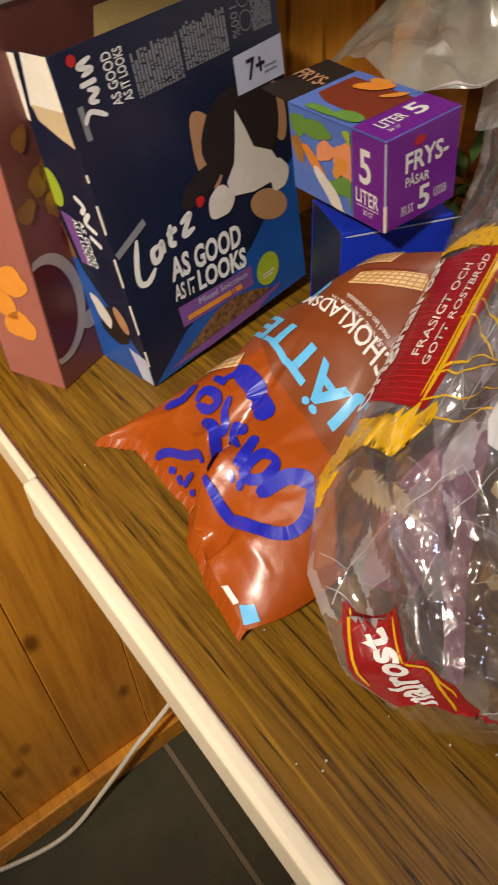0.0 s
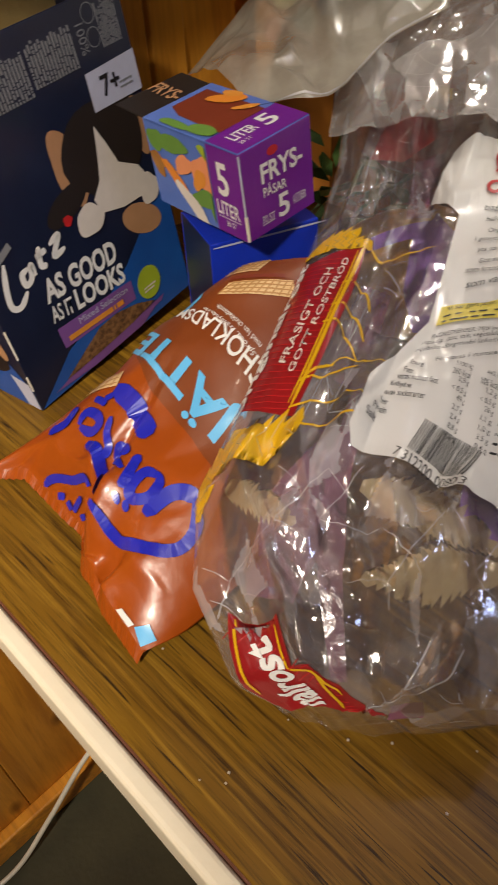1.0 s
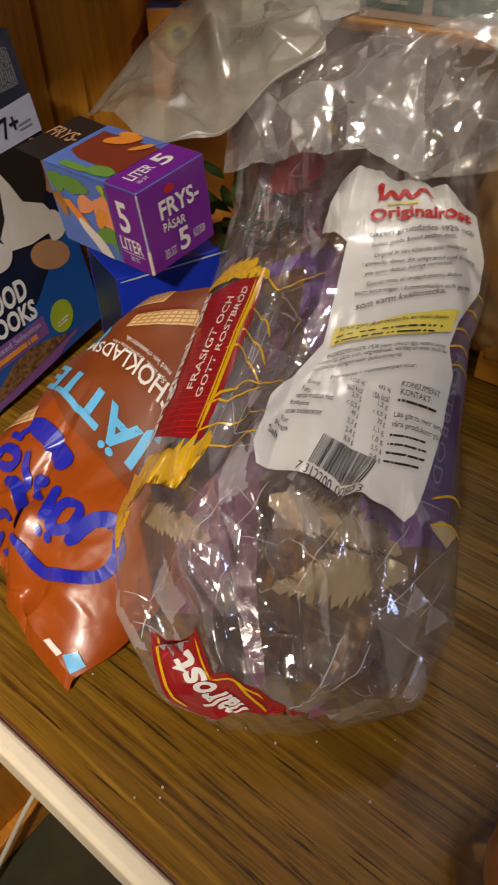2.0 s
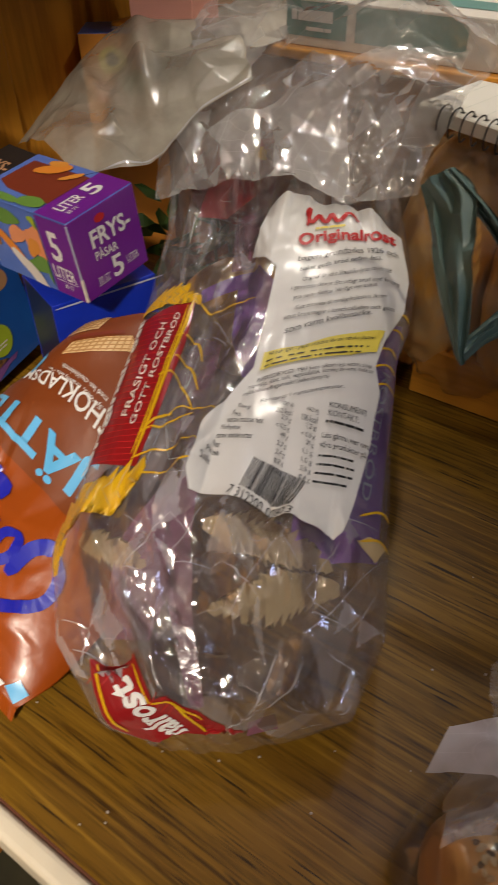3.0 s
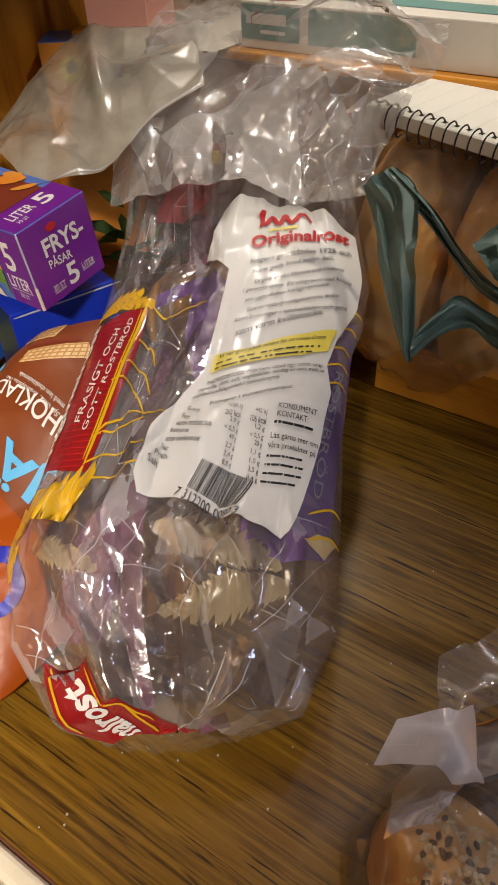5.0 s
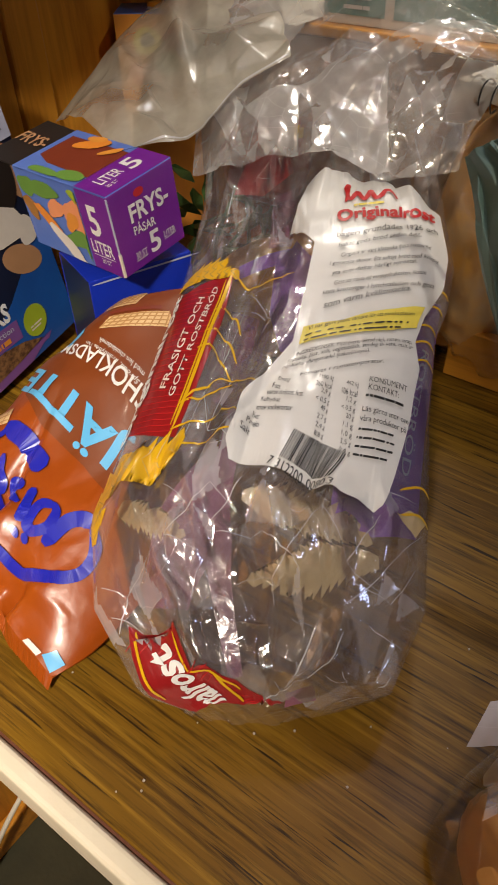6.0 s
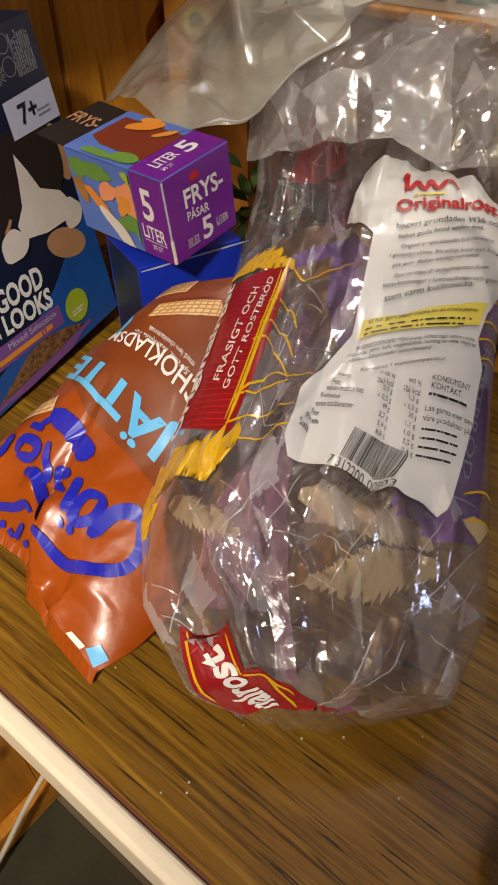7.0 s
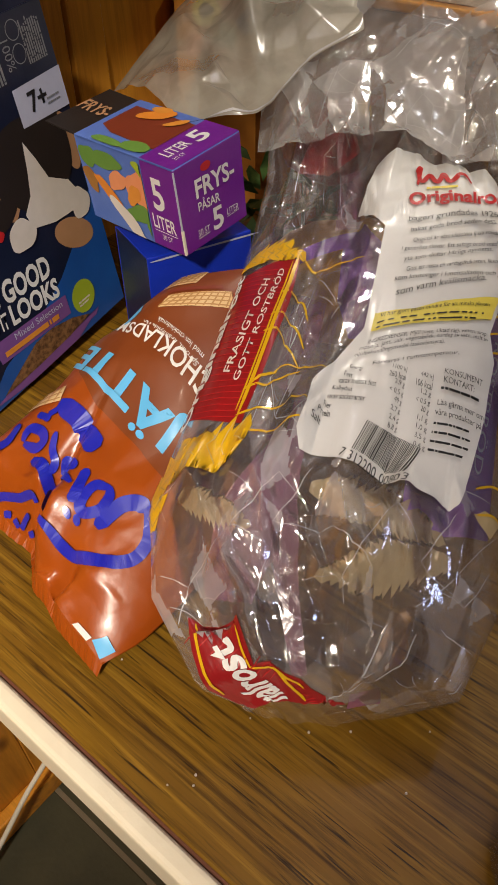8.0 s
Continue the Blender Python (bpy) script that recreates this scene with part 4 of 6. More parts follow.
def cereal_box():
    """A rose-coloured breakfast carton beside the pet food."""
    w, d, h = 0.19, 0.058, 0.30
    ob, p, mp = carton("cereal_box", pose(-0.166, 0.443, 0.9005, 0, 0, 70.0), (w, d, h), (MAUVE, MAUVE, MAUVE_LIT, MAUVE, KRAFT, MAUVE), "dusty rose breakfast cereal carton printed with cups", "box")
    f, fp = mp["front"], p["front"]
    def kept(pts, a0=0.0006, a1=w - 0.0006):
        return [(min(max(a, a0), a1), q) for a, q in pts]
    patch("cup_picture", kept(disc(0.010, 0.066, 0.034, 0.044)), f, CUP_WHITE, fp, 0.0004)
    patch("tea_picture", kept(disc(0.006, 0.066, 0.028, 0.038)), f, TEA, fp, 0.0006)
    patch("cup_handle", disc(0.046, 0.040, 0.012, 0.008), f, CUP_WHITE, fp, 0.0005)
    patch("bowl_picture", disc(0.088, 0.064, 0.040, 0.056), f, CUP_WHITE, fp, 0.0004)
    patch("flake_picture", disc(0.090, 0.064, 0.034, 0.050, wob=0.03), f, FLAKE, fp, 0.0006)
    patch("berry_picture", disc(0.048, 0.112, 0.012, 0.013), f, BERRY, fp, 0.0007)
    for a, q, r in ((0.040, 0.160, 0.012), (0.026, 0.156, 0.010), (0.036, 0.138, 0.010), (0.010, 0.142, 0.009), (0.020, 0.185, 0.008), (0.052, 0.182, 0.010), (0.060, 0.140, 0.008)):
        patch("flake_picture", disc(a, q, r, r * 0.8, 16, a * 40, 0.12), f, FLAKE, fp, 0.0005)
    bars(1, [(0.02, 0.252), (0.17, 0.252), (0.17, 0.285), (0.02, 0.285)], f, CUP_WHITE, fp, 0.0006, 6, 0.9, (3, 4))
    lf, lp = mp["left"], p["left"]
    for a, b in ((0.018, 0.070), (0.030, 0.052), (0.012, 0.105), (0.034, 0.090)):
        patch("flake_picture", disc(a, b, 0.012, 0.016, 16, a * 60, 0.1), lf, ORANGE_INK, lp, 0.0005)
    return ob


def freezer_bag_box():
    w, d, h = 0.059, 0.090, 0.057
    ob, p, mp = carton("freezer_bag_box", pose(0.068, 0.450, 1.0345, 0.0, -6.6, 42.4), (w, d, h), (PURPLE, SKY, SKY, SKY, KRAFT, SKY), "purple freezer bag carton with vegetable pictures, lying on its side", "box")
    f, fp = mp["front"], p["front"]
    lettering("FRYS-", [(0.0150, 0.0325), (0.0500, 0.0320), (0.0500, 0.0440), (0.0150, 0.0450)], f, WHITE_INK, fp, bold=0.025)
    lettering("P\u00c5SAR", [(0.0155, 0.0240), (0.0350, 0.0225), (0.0350, 0.0305), (0.0155, 0.0320)], f, WHITE_INK, fp, bold=0.015)
    lettering("5", [(0.0265, 0.0050), (0.0362, 0.0045), (0.0362, 0.0200), (0.0265, 0.0205)], f, WHITE_INK, fp, bold=0.02)
    lettering("30 ST", [(0.0125, 0.0078), (0.0230, 0.0070), (0.0230, 0.0118), (0.0125, 0.0126)], f, WHITE_INK, fp)
    lettering("LITER", [(0.0400, 0.0100), (0.0510, 0.0092), (0.0510, 0.0138), (0.0400, 0.0146)], f, WHITE_INK, fp)
    patch("thin_line", rect(0.0125, 0.0062, 0.023, 0.0067), f, WHITE_INK, fp)
    patch("thin_line", rect(0.040, 0.0085, 0.051, 0.0089), f, WHITE_INK, fp)
    patch("red_dot", disc(0.026, 0.0495, 0.0045, 0.0028), f, RED_INK, fp)
    lf, lp = mp["left"], p["left"]
    e = d - 0.0287
    patch("purple_band", rect(e, 0.0004, d - 0.0004, h - 0.0004), lf, PURPLE, lp, 0.0003)
    lettering("5", [(e + 0.0065, 0.0265), (e + 0.0168, 0.0265), (e + 0.0168, 0.0480), (e + 0.0065, 0.0480)], lf, WHITE_INK, lp, bold=0.02)
    lettering("LITER", [(e + 0.0030, 0.0135), (e + 0.0235, 0.0130), (e + 0.0235, 0.0225), (e + 0.0030, 0.0230)], lf, WHITE_INK, lp, bold=0.015)
    lettering("30 ST", [(e + 0.0095, 0.0062), (e + 0.0185, 0.0062), (e + 0.0185, 0.0098), (e + 0.0095, 0.0098)], lf, WHITE_INK, lp)
    patch("thin_line", rect(e + 0.003, 0.0112, e + 0.0235, 0.0117), lf, WHITE_INK, lp)
    k = 0
    for a, b, ra, rb, tn, m in ((0.010, 0.046, 0.009, 0.007, 0.3, LEAF_INK), (0.008, 0.030, 0.006, 0.009, 0.4, FLAKE), (0.028, 0.047, 0.014, 0.006, 0.1, LEAF_INK), (0.056, 0.035, 0.012, 0.012, 0.2, SALMON), (0.036, 0.036, 0.010, 0.006, 0.5, SALMON), (0.050, 0.030, 0.009, 0.005, 0.9, ORANGE_INK), (0.028, 0.022, 0.020, 0.0045, -0.8, CARROT), (0.052, 0.018, 0.013, 0.006, 0.3, LEAF_INK), (0.040, 0.010, 0.020, 0.0055, -0.75, CREAM_INK), (0.066, 0.010, 0.007, 0.009, 0.2, LEAF_INK), (0.064, 0.050, 0.010, 0.004, -0.3, GREEN_INK)):
        k += 1
        patch("vegetable_picture", [(min(max(q, 0.001), e - 0.0006), min(max(r, 0.001), h - 0.001)) for q, r in disc(a, b, ra, rb, 20, tn, 0.10)], lf, m, lp, 0.0004 + 0.0001 * k)
    tf, tp = mp["top"], p["top"]
    patch("purple_band", rect(0.0004, 0.0004, w - 0.0004, 0.0287), tf, PURPLE, tp, 0.0003)
    lettering("5", [(0.0340, 0.0100), (0.0460, 0.0100), (0.0460, 0.0245), (0.0340, 0.0245)], tf, WHITE_INK, tp, bold=0.02)
    lettering("LITER", [(0.0095, 0.0125), (0.0300, 0.0125), (0.0300, 0.0215), (0.0095, 0.0215)], tf, WHITE_INK, tp, bold=0.015)
    lettering("30 ST", [(0.0095, 0.0065), (0.0190, 0.0065), (0.0190, 0.0098), (0.0095, 0.0098)], tf, WHITE_INK, tp)
    patch("maroon_block", [(0.012, 0.029), (0.050, 0.029), (0.050, 0.084), (0.020, 0.084), (0.014, 0.070)], tf, MAROON, tp, 0.0003)
    for a, b, ra, rb, tn, m in ((0.008, 0.040, 0.006, 0.012, 0.1, LEAF_INK), (0.004, 0.062, 0.004, 0.014, 0.0, LEAF_INK), (0.046, 0.060, 0.006, 0.014, 0.6, CARROT), (0.044, 0.040, 0.003, 0.009, 0.9, ORANGE_INK), (0.053, 0.062, 0.004, 0.008, 0.2, ORANGE_INK)):
        k += 1
        patch("vegetable_picture", [(min(max(q, 0.001), w - 0.001), min(max(r, 0.0292), d - 0.001)) for q, r in disc(a, b, ra, rb, 18, tn, 0.05)], tf, m, tp, 0.0004 + 0.00005 * k)
    # dark flap colour and dull tan print stand in for shade there
    flap = part("end_flap", block(0.001, 0.0, -0.0012, w - 0.001, 0.030, 0.0, 0.0003, 1), FUR_DARK, ob, "opened end flap, coloured dark for the shade on it")
    flap.matrix_basis = pose(0, d, h, 3, 0, 0)
    lettering("FRYS-", [(0.0260, 0.0285), (0.0260, 0.0010), (0.0390, 0.0010), (0.0390, 0.0285)], plane_map((0, 0, 0), (1, 0, 0), (0, 1, 0)), TAN_INK, flap, 0.0006, 0.02)
    part("worn_edge", block(-0.0004, -0.0004, 0.001, 0.0012, 0.0010, 0.018), TORN, fp)
    part("worn_edge", block(-0.0003, -0.0003, 0.018, 0.0006, 0.0006, 0.056), LILAC, fp)
    return ob


def blue_box():
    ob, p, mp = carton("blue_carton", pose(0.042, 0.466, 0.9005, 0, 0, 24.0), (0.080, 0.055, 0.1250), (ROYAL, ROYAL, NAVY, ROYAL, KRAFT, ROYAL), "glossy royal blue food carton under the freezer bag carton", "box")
    stroke("white_edge_line", [(0.002, 0.1225), (0.086, 0.1225)], 0.0014, mp["front"], LILAC, p["front"])
    bars(4, [(0.004, 0.02), (0.004, 0.10), (0.022, 0.10), (0.022, 0.02)], mp["front"], LILAC, p["front"], 0.0006, 5, 0.5)
    patch("pale_mark", rect(0.055, 0.088, 0.075, 0.094), mp["front"], LILAC, p["front"])
    return ob


pet_food_box()
cereal_box()
freezer_bag_box()
blue_box()


# ---- biscuit bag ----
def biscuit_bag():
    ob = thing("biscuit_bag", pose(0, 0, 0), "orange-brown glossy biscuit bag with blue script, half empty", "snack bag")
    f = surf_map(wafer_top)
    skin = part("wrapper", sheet(wafer_top, 80, 140), CHOC, ob, smooth=True)
    part("wrapper_underside", sheet(wafer_under, 60, 100), CHOC, ob, smooth=True)
    patch("brown_panel", [(0.02, 0.46), (0.12, 0.40), (0.30, 0.375), (0.60, 0.375), (0.98, 0.36), (0.98, 0.985), (0.02, 0.985)], f, CHOC_DARK, skin, 0.0004, 0.02, "darker brown upper panel", True)
    lettering("J\u00c4TTE", [(0.720, 0.478), (0.03, 0.506), (0.02, 0.390), (0.71, 0.386)], f, AQUA, skin, 0.0011, 0.03, 0.03)
    lettering("CHOKLADSM", [(0.742, 0.560), (0.045, 0.668), (0.100, 0.578), (0.712, 0.514)], f, WHITE_INK, skin, 0.0011, 0.012, 0.06)
    lettering("Spr\u00f6da, kr\u00e4mfyllda r\u00e5n", [(0.640, 0.580), (0.215, 0.668), (0.232, 0.642), (0.622, 0.563)], f, WHITE_INK, skin, 0.0010)
    lettering("med len chokladsmak", [(0.640, 0.605), (0.290, 0.685), (0.300, 0.662), (0.636, 0.588)], f, WHITE_INK, skin, 0.0010)
    wafers = (([(0.234, 0.733), (0.725, 0.765), (0.683, 0.825), (0.246, 0.802)], 10, 4), ([(0.100, 0.872), (0.384, 0.872), (0.400, 0.985), (0.110, 0.970)], 5, 5), ([(0.045, 0.262), (0.185, 0.322), (0.135, 0.358), (0.012, 0.296)], 4, 3))
    for quad, across, along in wafers:
        biscuit = patch("wafer_picture", quad, f, WAFER_INK, skin, 0.0009, 0.03, "cream wafer picture", True)
        q = [Vector(c) for c in quad]

        def on_wafer(a, b):
            c = (q[0] * (1 - a) + q[1] * a) * (1 - b) + (q[3] * (1 - a) + q[2] * a) * b
            return c.x, c.y
        for k in range(across):
            t = (k + 0.5) / across
            stroke("wafer_line", [on_wafer(max(t - 0.06, 0.0), 0.02), on_wafer(t, 0.5), on_wafer(min(t + 0.06, 1.0), 0.98)], 0.0009, f, WAFER_LINE, biscuit, 0.0014, 4)
        for k in range(along):
            t = (k + 0.5) / along
            stroke("wafer_line", [on_wafer(0.01, t), on_wafer(0.5, t), on_wafer(0.99, t)], 0.0009, f, WAFER_LINE, biscuit, 0.0015, 6)
    patch("light_blue_patch", [(0.030, 0.575), (0.020, 0.700), (0.020, 0.820), (0.095, 0.740), (0.100, 0.610)], f, AQUA, skin, 0.0008, 0.03, smooth=True)
    patch("light_blue_patch", [(0.935, 0.030), (0.945, 0.080), (0.99, 0.070), (0.985, 0.006)], f, AQUA, skin, 0.0009, 0.02, smooth=True)
    patch("white_patch", [(0.860, 0.008), (0.868, 0.035), (0.930, 0.035), (0.930, 0.006)], f, WHITE_INK, skin, 0.0009, 0.02)
    patch("brown_tab", [(0.185, 0.838), (0.611, 0.850), (0.625, 0.832), (0.238, 0.815)], f, MAROON, skin, 0.0011, 0.04)
    # the maker's script as plain blue strokes
    script = (
        ([(0.765, 0.312), (0.825, 0.284), (0.838, 0.243), (0.810, 0.205), (0.740, 0.162), (0.640, 0.124), (0.520, 0.103)], 0.0075),
        ([(0.672, 0.214), (0.675, 0.250), (0.690, 0.284), (0.728, 0.306), (0.770, 0.312)], 0.0095),
        ([(0.613, 0.284), (0.568, 0.264), (0.562, 0.236), (0.576, 0.209), (0.613, 0.213), (0.638, 0.243), (0.634, 0.271), (0.606, 0.284)], 0.0068),
        ([(0.488, 0.272), (0.525, 0.230), (0.550, 0.194)], 0.0070),
        ([(0.425, 0.238), (0.440, 0.256), (0.372, 0.262), (0.378, 0.243), (0.438, 0.222), (0.495, 0.221)], 0.0050),
        ([(0.288, 0.272), (0.325, 0.240), (0.360, 0.226), (0.375, 0.196)], 0.0050),
        ([(0.300, 0.188), (0.388, 0.170), (0.470, 0.150), (0.478, 0.122)], 0.0080),
        ([(0.195, 0.318), (0.312, 0.328), (0.388, 0.322), (0.455, 0.313)], 0.0135),
        ([(0.213, 0.202), (0.190, 0.234), (0.238, 0.249), (0.274, 0.242), (0.273, 0.215), (0.222, 0.201)], 0.0068),
        ([(0.120, 0.142), (0.150, 0.184), (0.110, 0.232)], 0.0080),
        ([(0.150, 0.271), (0.222, 0.279)], 0.0048),
        ([(0.213, 0.306), (0.200, 0.284)], 0.0045),
        ([(0.272, 0.010), (0.290, 0.043), (0.338, 0.077), (0.410, 0.092)], 0.0062),
        ([(0.335, 0.014), (0.350, 0.034)], 0.0048),
        ([(0.365, 0.030), (0.388, 0.016)], 0.0048),
        ([(0.396, 0.016), (0.402, 0.050)], 0.0045),
        ([(0.425, 0.010), (0.436, 0.026)], 0.0045),
    )
    for pts, width in script:
        stroke("script_stroke", pts, width, f, COBALT, skin, 0.0014, 14)
    for a, b in ((0.562, 0.172), (0.602, 0.186)):
        patch("script_dot", disc(a, b, 0.018, 0.010, 16), f, COBALT, skin, 0.0014)
    # crimped end seam
    part("end_seam", sheet(lambda u, v: wafer_top(u, 0.0) if v < 0.5 else (wafer_top(u, 0.0)[0] - 0.0035, wafer_top(u, 0.0)[1] - 0.0040, 0.9032 + 0.0008 * (1 + math.sin(u * 200))), 120, 1), CHOC, ob, "crimped end seam")
    return ob


biscuit_bag()


# ---- bread bag ----
def wheat_ear(f, p0, p1, material, parent, lift, grains=9, size=0.006, seed=1, veins=None):
    """A printed ear: a feathered shape with pointed grains along both sides."""
    rnd = random.Random(seed)
    a, b = Vector(p0), Vector(p1)
    d = b - a
    n = Vector((-d.y * 3.2, d.x / 3.2)).normalized() * size
    up, down = [], []
    for k in range(grains):
        t = k / grains
        w = math.sin(math.pi * (0.15 + 0.8 * t)) * rnd.uniform(0.85, 1.15)
        c0, tip = a + d * t, a + d * (t + 1.15 / grains)
        up += [tuple(c0 + n * w * 0.55), tuple(tip + n * w)]
        down += [tuple(c0 - n * w * 0.55), tuple(tip - n * w)]
    ear = patch("wheat_ear", [tuple(a)] + down + [tuple(b + d * 0.06)] + up[::-1], f, material, parent, lift, 0.03, "printed ear of wheat", True)
    if veins:
        for k in range(grains):
            t = (k + 0.3) / grains
            for s in (-1, 1):
                stroke("grain_line", [tuple(a + d * t), tuple(a + d * (t + 0.8 / grains) + n * s * 0.6)], 0.0007, f, veins, ear, lift + 0.0005, 2)


def creases(f, parent, region, cols, rows, seed, keep=0.5, lift=0.0007):
    """Sharp folds as white strokes with their glint painted in: straight runs from knot to knot across a film."""
    u0, u1, v0, v1 = region
    r = random.Random(seed)
    knot = {(i, j): (lerp(u0, u1, (i + r.uniform(-0.42, 0.42)) / cols), lerp(v0, v1, (j + r.uniform(-0.42, 0.42)) / rows)) for i in range(cols + 1) for j in range(rows + 1)}
    for (i, j), a in knot.items():
        for step in ((1, 0), (0, 1), (1, 1), (1, -1), (1, 2)):
            b = knot.get((i + step[0], j + step[1]))
            if b and r.random() < keep * (0.5 if step[0] + abs(step[1]) > 1 else 1.0):
                a1 = (min(max(a[0], u0), u1), min(max(a[1], v0), v1))
                b1 = (min(max(b[0], u0), u1), min(max(b[1], v0), v1))
                stroke("crease", [a1, b1], r.choice((0.0003, 0.0004, 0.0005, 0.0008)), f, CREASE_FILM, parent, lift, 8, r.uniform(0.3, 1.0))


def bread_bag():
    ob = thing("bread_bag", pose(0, 0, 0), "empty crumpled clear plastic bread bag with red, yellow and violet print", "bread bag")
    f, g = surf_map(loaf_top), surf_map(loaf_under)
    skin = part("clear_film", sheet(loaf_top, 180, 480, -1, 1), CLEAR, ob, "crumpled clear film", True)
    haze_facets(skin, 180, 480, (BIG_CELL, SMALL_CELL), (0.34, 0.07), (CLEAR_SHEEN, CLEAR_STRONG_SHEEN))
    under = part("clear_film", sheet(loaf_under, 70, 180, -1, 1), THIN, ob, "crumpled clear film", True)
    # prints seen through the film
    low = surf_map(loaf_inner)
    for poly, m in (([(0.42, 0.295), (0.66, 0.290), (0.93, 0.315), (0.965, 0.48), (0.95, 0.62), (0.80, 0.60), (0.60, 0.40), (0.42, 0.36)], VIOLET_FILM),
                    ([(-0.22, 0.545), (-0.08, 0.50), (0.02, 0.50), (0.04, 0.64), (-0.16, 0.675), (-0.28, 0.640)], VIOLET_FILM),
                    ([(-0.55, 0.615), (-0.10, 0.640), (-0.12, 0.668), (-0.55, 0.645)], VIOLET_FILM),
                    ([(-0.36, 0.665), (-0.20, 0.668), (-0.16, 0.745), (-0.36, 0.735)], PLUM_FILM),
                    ([(-0.70, 0.205), (-0.45, 0.19), (-0.28, 0.24), (-0.22, 0.33), (-0.36, 0.385), (-0.58, 0.31)], PLUM_FILM),
                    ([(-0.30, 0.10), (-0.18, 0.11), (-0.14, 0.27), (-0.17, 0.44), (-0.30, 0.43), (-0.28, 0.27)], PLUM_FILM),
                    ([(-0.55, 0.46), (-0.25, 0.43), (-0.28, 0.54), (-0.50, 0.56)], PLUM_FILM),
                    ([(0.30, 0.03), (0.55, 0.06), (0.40, 0.10), (0.22, 0.07)], PLUM_FILM)):
        patch("coloured_print", poly, low, m, skin, 0.0008, 0.05, smooth=True)
    for poly, m in (([(-0.70, 0.745), (-0.45, 0.735), (-0.22, 0.765), (-0.30, 0.800), (-0.62, 0.790)], RED_FILM), ([(-0.40, 0.835), (-0.10, 0.850), (-0.12, 0.868), (-0.40, 0.860)], RED_FILM), ([(-0.34, 0.820), (-0.18, 0.825), (-0.20, 0.850), (-0.33, 0.846)], GOLD_FILM)):
        patch("coloured_print", poly, low, m, skin, 0.0010, 0.05, smooth=True)
    lettering("ROSTBR\u00d6D", [(0.86, 0.53), (0.80, 0.375), (0.87, 0.375), (0.925, 0.53)], low, LILAC, skin, 0.0018)
    for a, b, s in (((-0.08, 0.335), (0.62, 0.285), 3), ((0.70, 0.262), (-0.02, 0.226), 4), ((-0.80, 0.345), (-0.42, 0.285), 5)):
        wheat_ear(low, a, b, CREAM_FILM, skin, 0.001, 15, 0.034, s)
    creases(f, skin, (-0.93, 0.95, 0.175, 0.335), 9, 5, 4, 0.20)
    creases(f, skin, (0.05, 0.95, 0.03, 0.175), 5, 4, 5, 0.20)
    creases(f, skin, (-0.95, -0.12, 0.64, 0.97), 4, 8, 6, 0.16)
    creases(f, skin, (-0.48, -0.16, 0.36, 0.62), 2, 6, 9, 0.2)
    # red side panel with gold lines
    red = patch("red_panel", [(-0.985, 0.590), (-0.535, 0.592), (-0.520, 0.530), (-0.527, 0.467), (-0.548, 0.388), (-0.742, 0.400), (-0.985, 0.425)], f, RED_FILM, skin, 0.0006, 0.035, "dark red printed panel", True)
    for k in range(26):
        b = 0.405 + k * 0.007
        stroke("pinstripe", [(-0.97, b + 0.018), (-0.75, b), (-0.57, b - 0.008)], 0.0006, f, RED_INK, red, 0.0010, 3)
    stroke("gold_line", [(-0.545, 0.592), (-0.560, 0.500), (-0.585, 0.400)], 0.0022, f, GOLD_FILM, red, 0.0012)
    stroke("gold_line", [(-0.570, 0.585), (-0.585, 0.500), (-0.610, 0.405)], 0.0010, f, GOLD_FILM, red, 0.0012)
    lettering("FRASIGT OCH", [(-0.745, 0.455), (-0.690, 0.562), (-0.740, 0.566), (-0.795, 0.459)], f, CREAM_INK, red, 0.0014, 0.01)
    lettering("GOTT ROSTBR\u00d6D", [(-0.665, 0.440), (-0.605, 0.572), (-0.655, 0.577), (-0.715, 0.445)], f, CREAM_INK, red, 0.0014, 0.01)
    lettering("Originalrost", [(-0.900, 0.405), (-0.885, 0.592), (-0.965, 0.598), (-0.985, 0.412)], f, WHITE_INK, red, 0.0014, 0.03)
    # yellow print
    wheat_ear(f, (-0.965, 0.612), (-0.62, 0.617), GOLD_FILM, skin, 0.0008, 6, 0.016, 17, CREAM_FILM)
    wheat_ear(f, (-0.78, 0.604), (-0.52, 0.598), GOLD_FILM, skin, 0.0009, 5, 0.013, 18, CREAM_FILM)
    wheat_ear(f, (-0.960, 0.345), (-0.50, 0.378), GOLD_FILM, skin, 0.0008, 6, 0.040, 7, CREAM_FILM)
    wheat_ear(f, (-0.970, 0.300), (-0.86, 0.385), GOLD_FILM, skin, 0.0009, 5, 0.075, 8, CREAM_FILM)
    for pts in ([(-0.54, 0.375), (-0.35, 0.370), (-0.18, 0.372)], [(-0.60, 0.400), (-0.40, 0.402), (-0.19, 0.393)], [(-0.61, 0.428), (-0.45, 0.455), (-0.30, 0.452), (-0.13, 0.430)], [(-0.60, 0.430), (-0.40, 0.440), (-0.30, 0.448)], [(-0.61, 0.492), (-0.48, 0.490), (-0.33, 0.455)], [(-0.60, 0.510), (-0.45, 0.512), (-0.33, 0.478)], [(-0.59, 0.538), (-0.45, 0.542), (-0.36, 0.512)], [(-0.56, 0.600), (-0.35, 0.585), (-0.10, 0.588)]):
        stroke("yellow_line", pts, 0.0017, f, GOLD_FILM, skin, 0.0008, 8, 0.4)
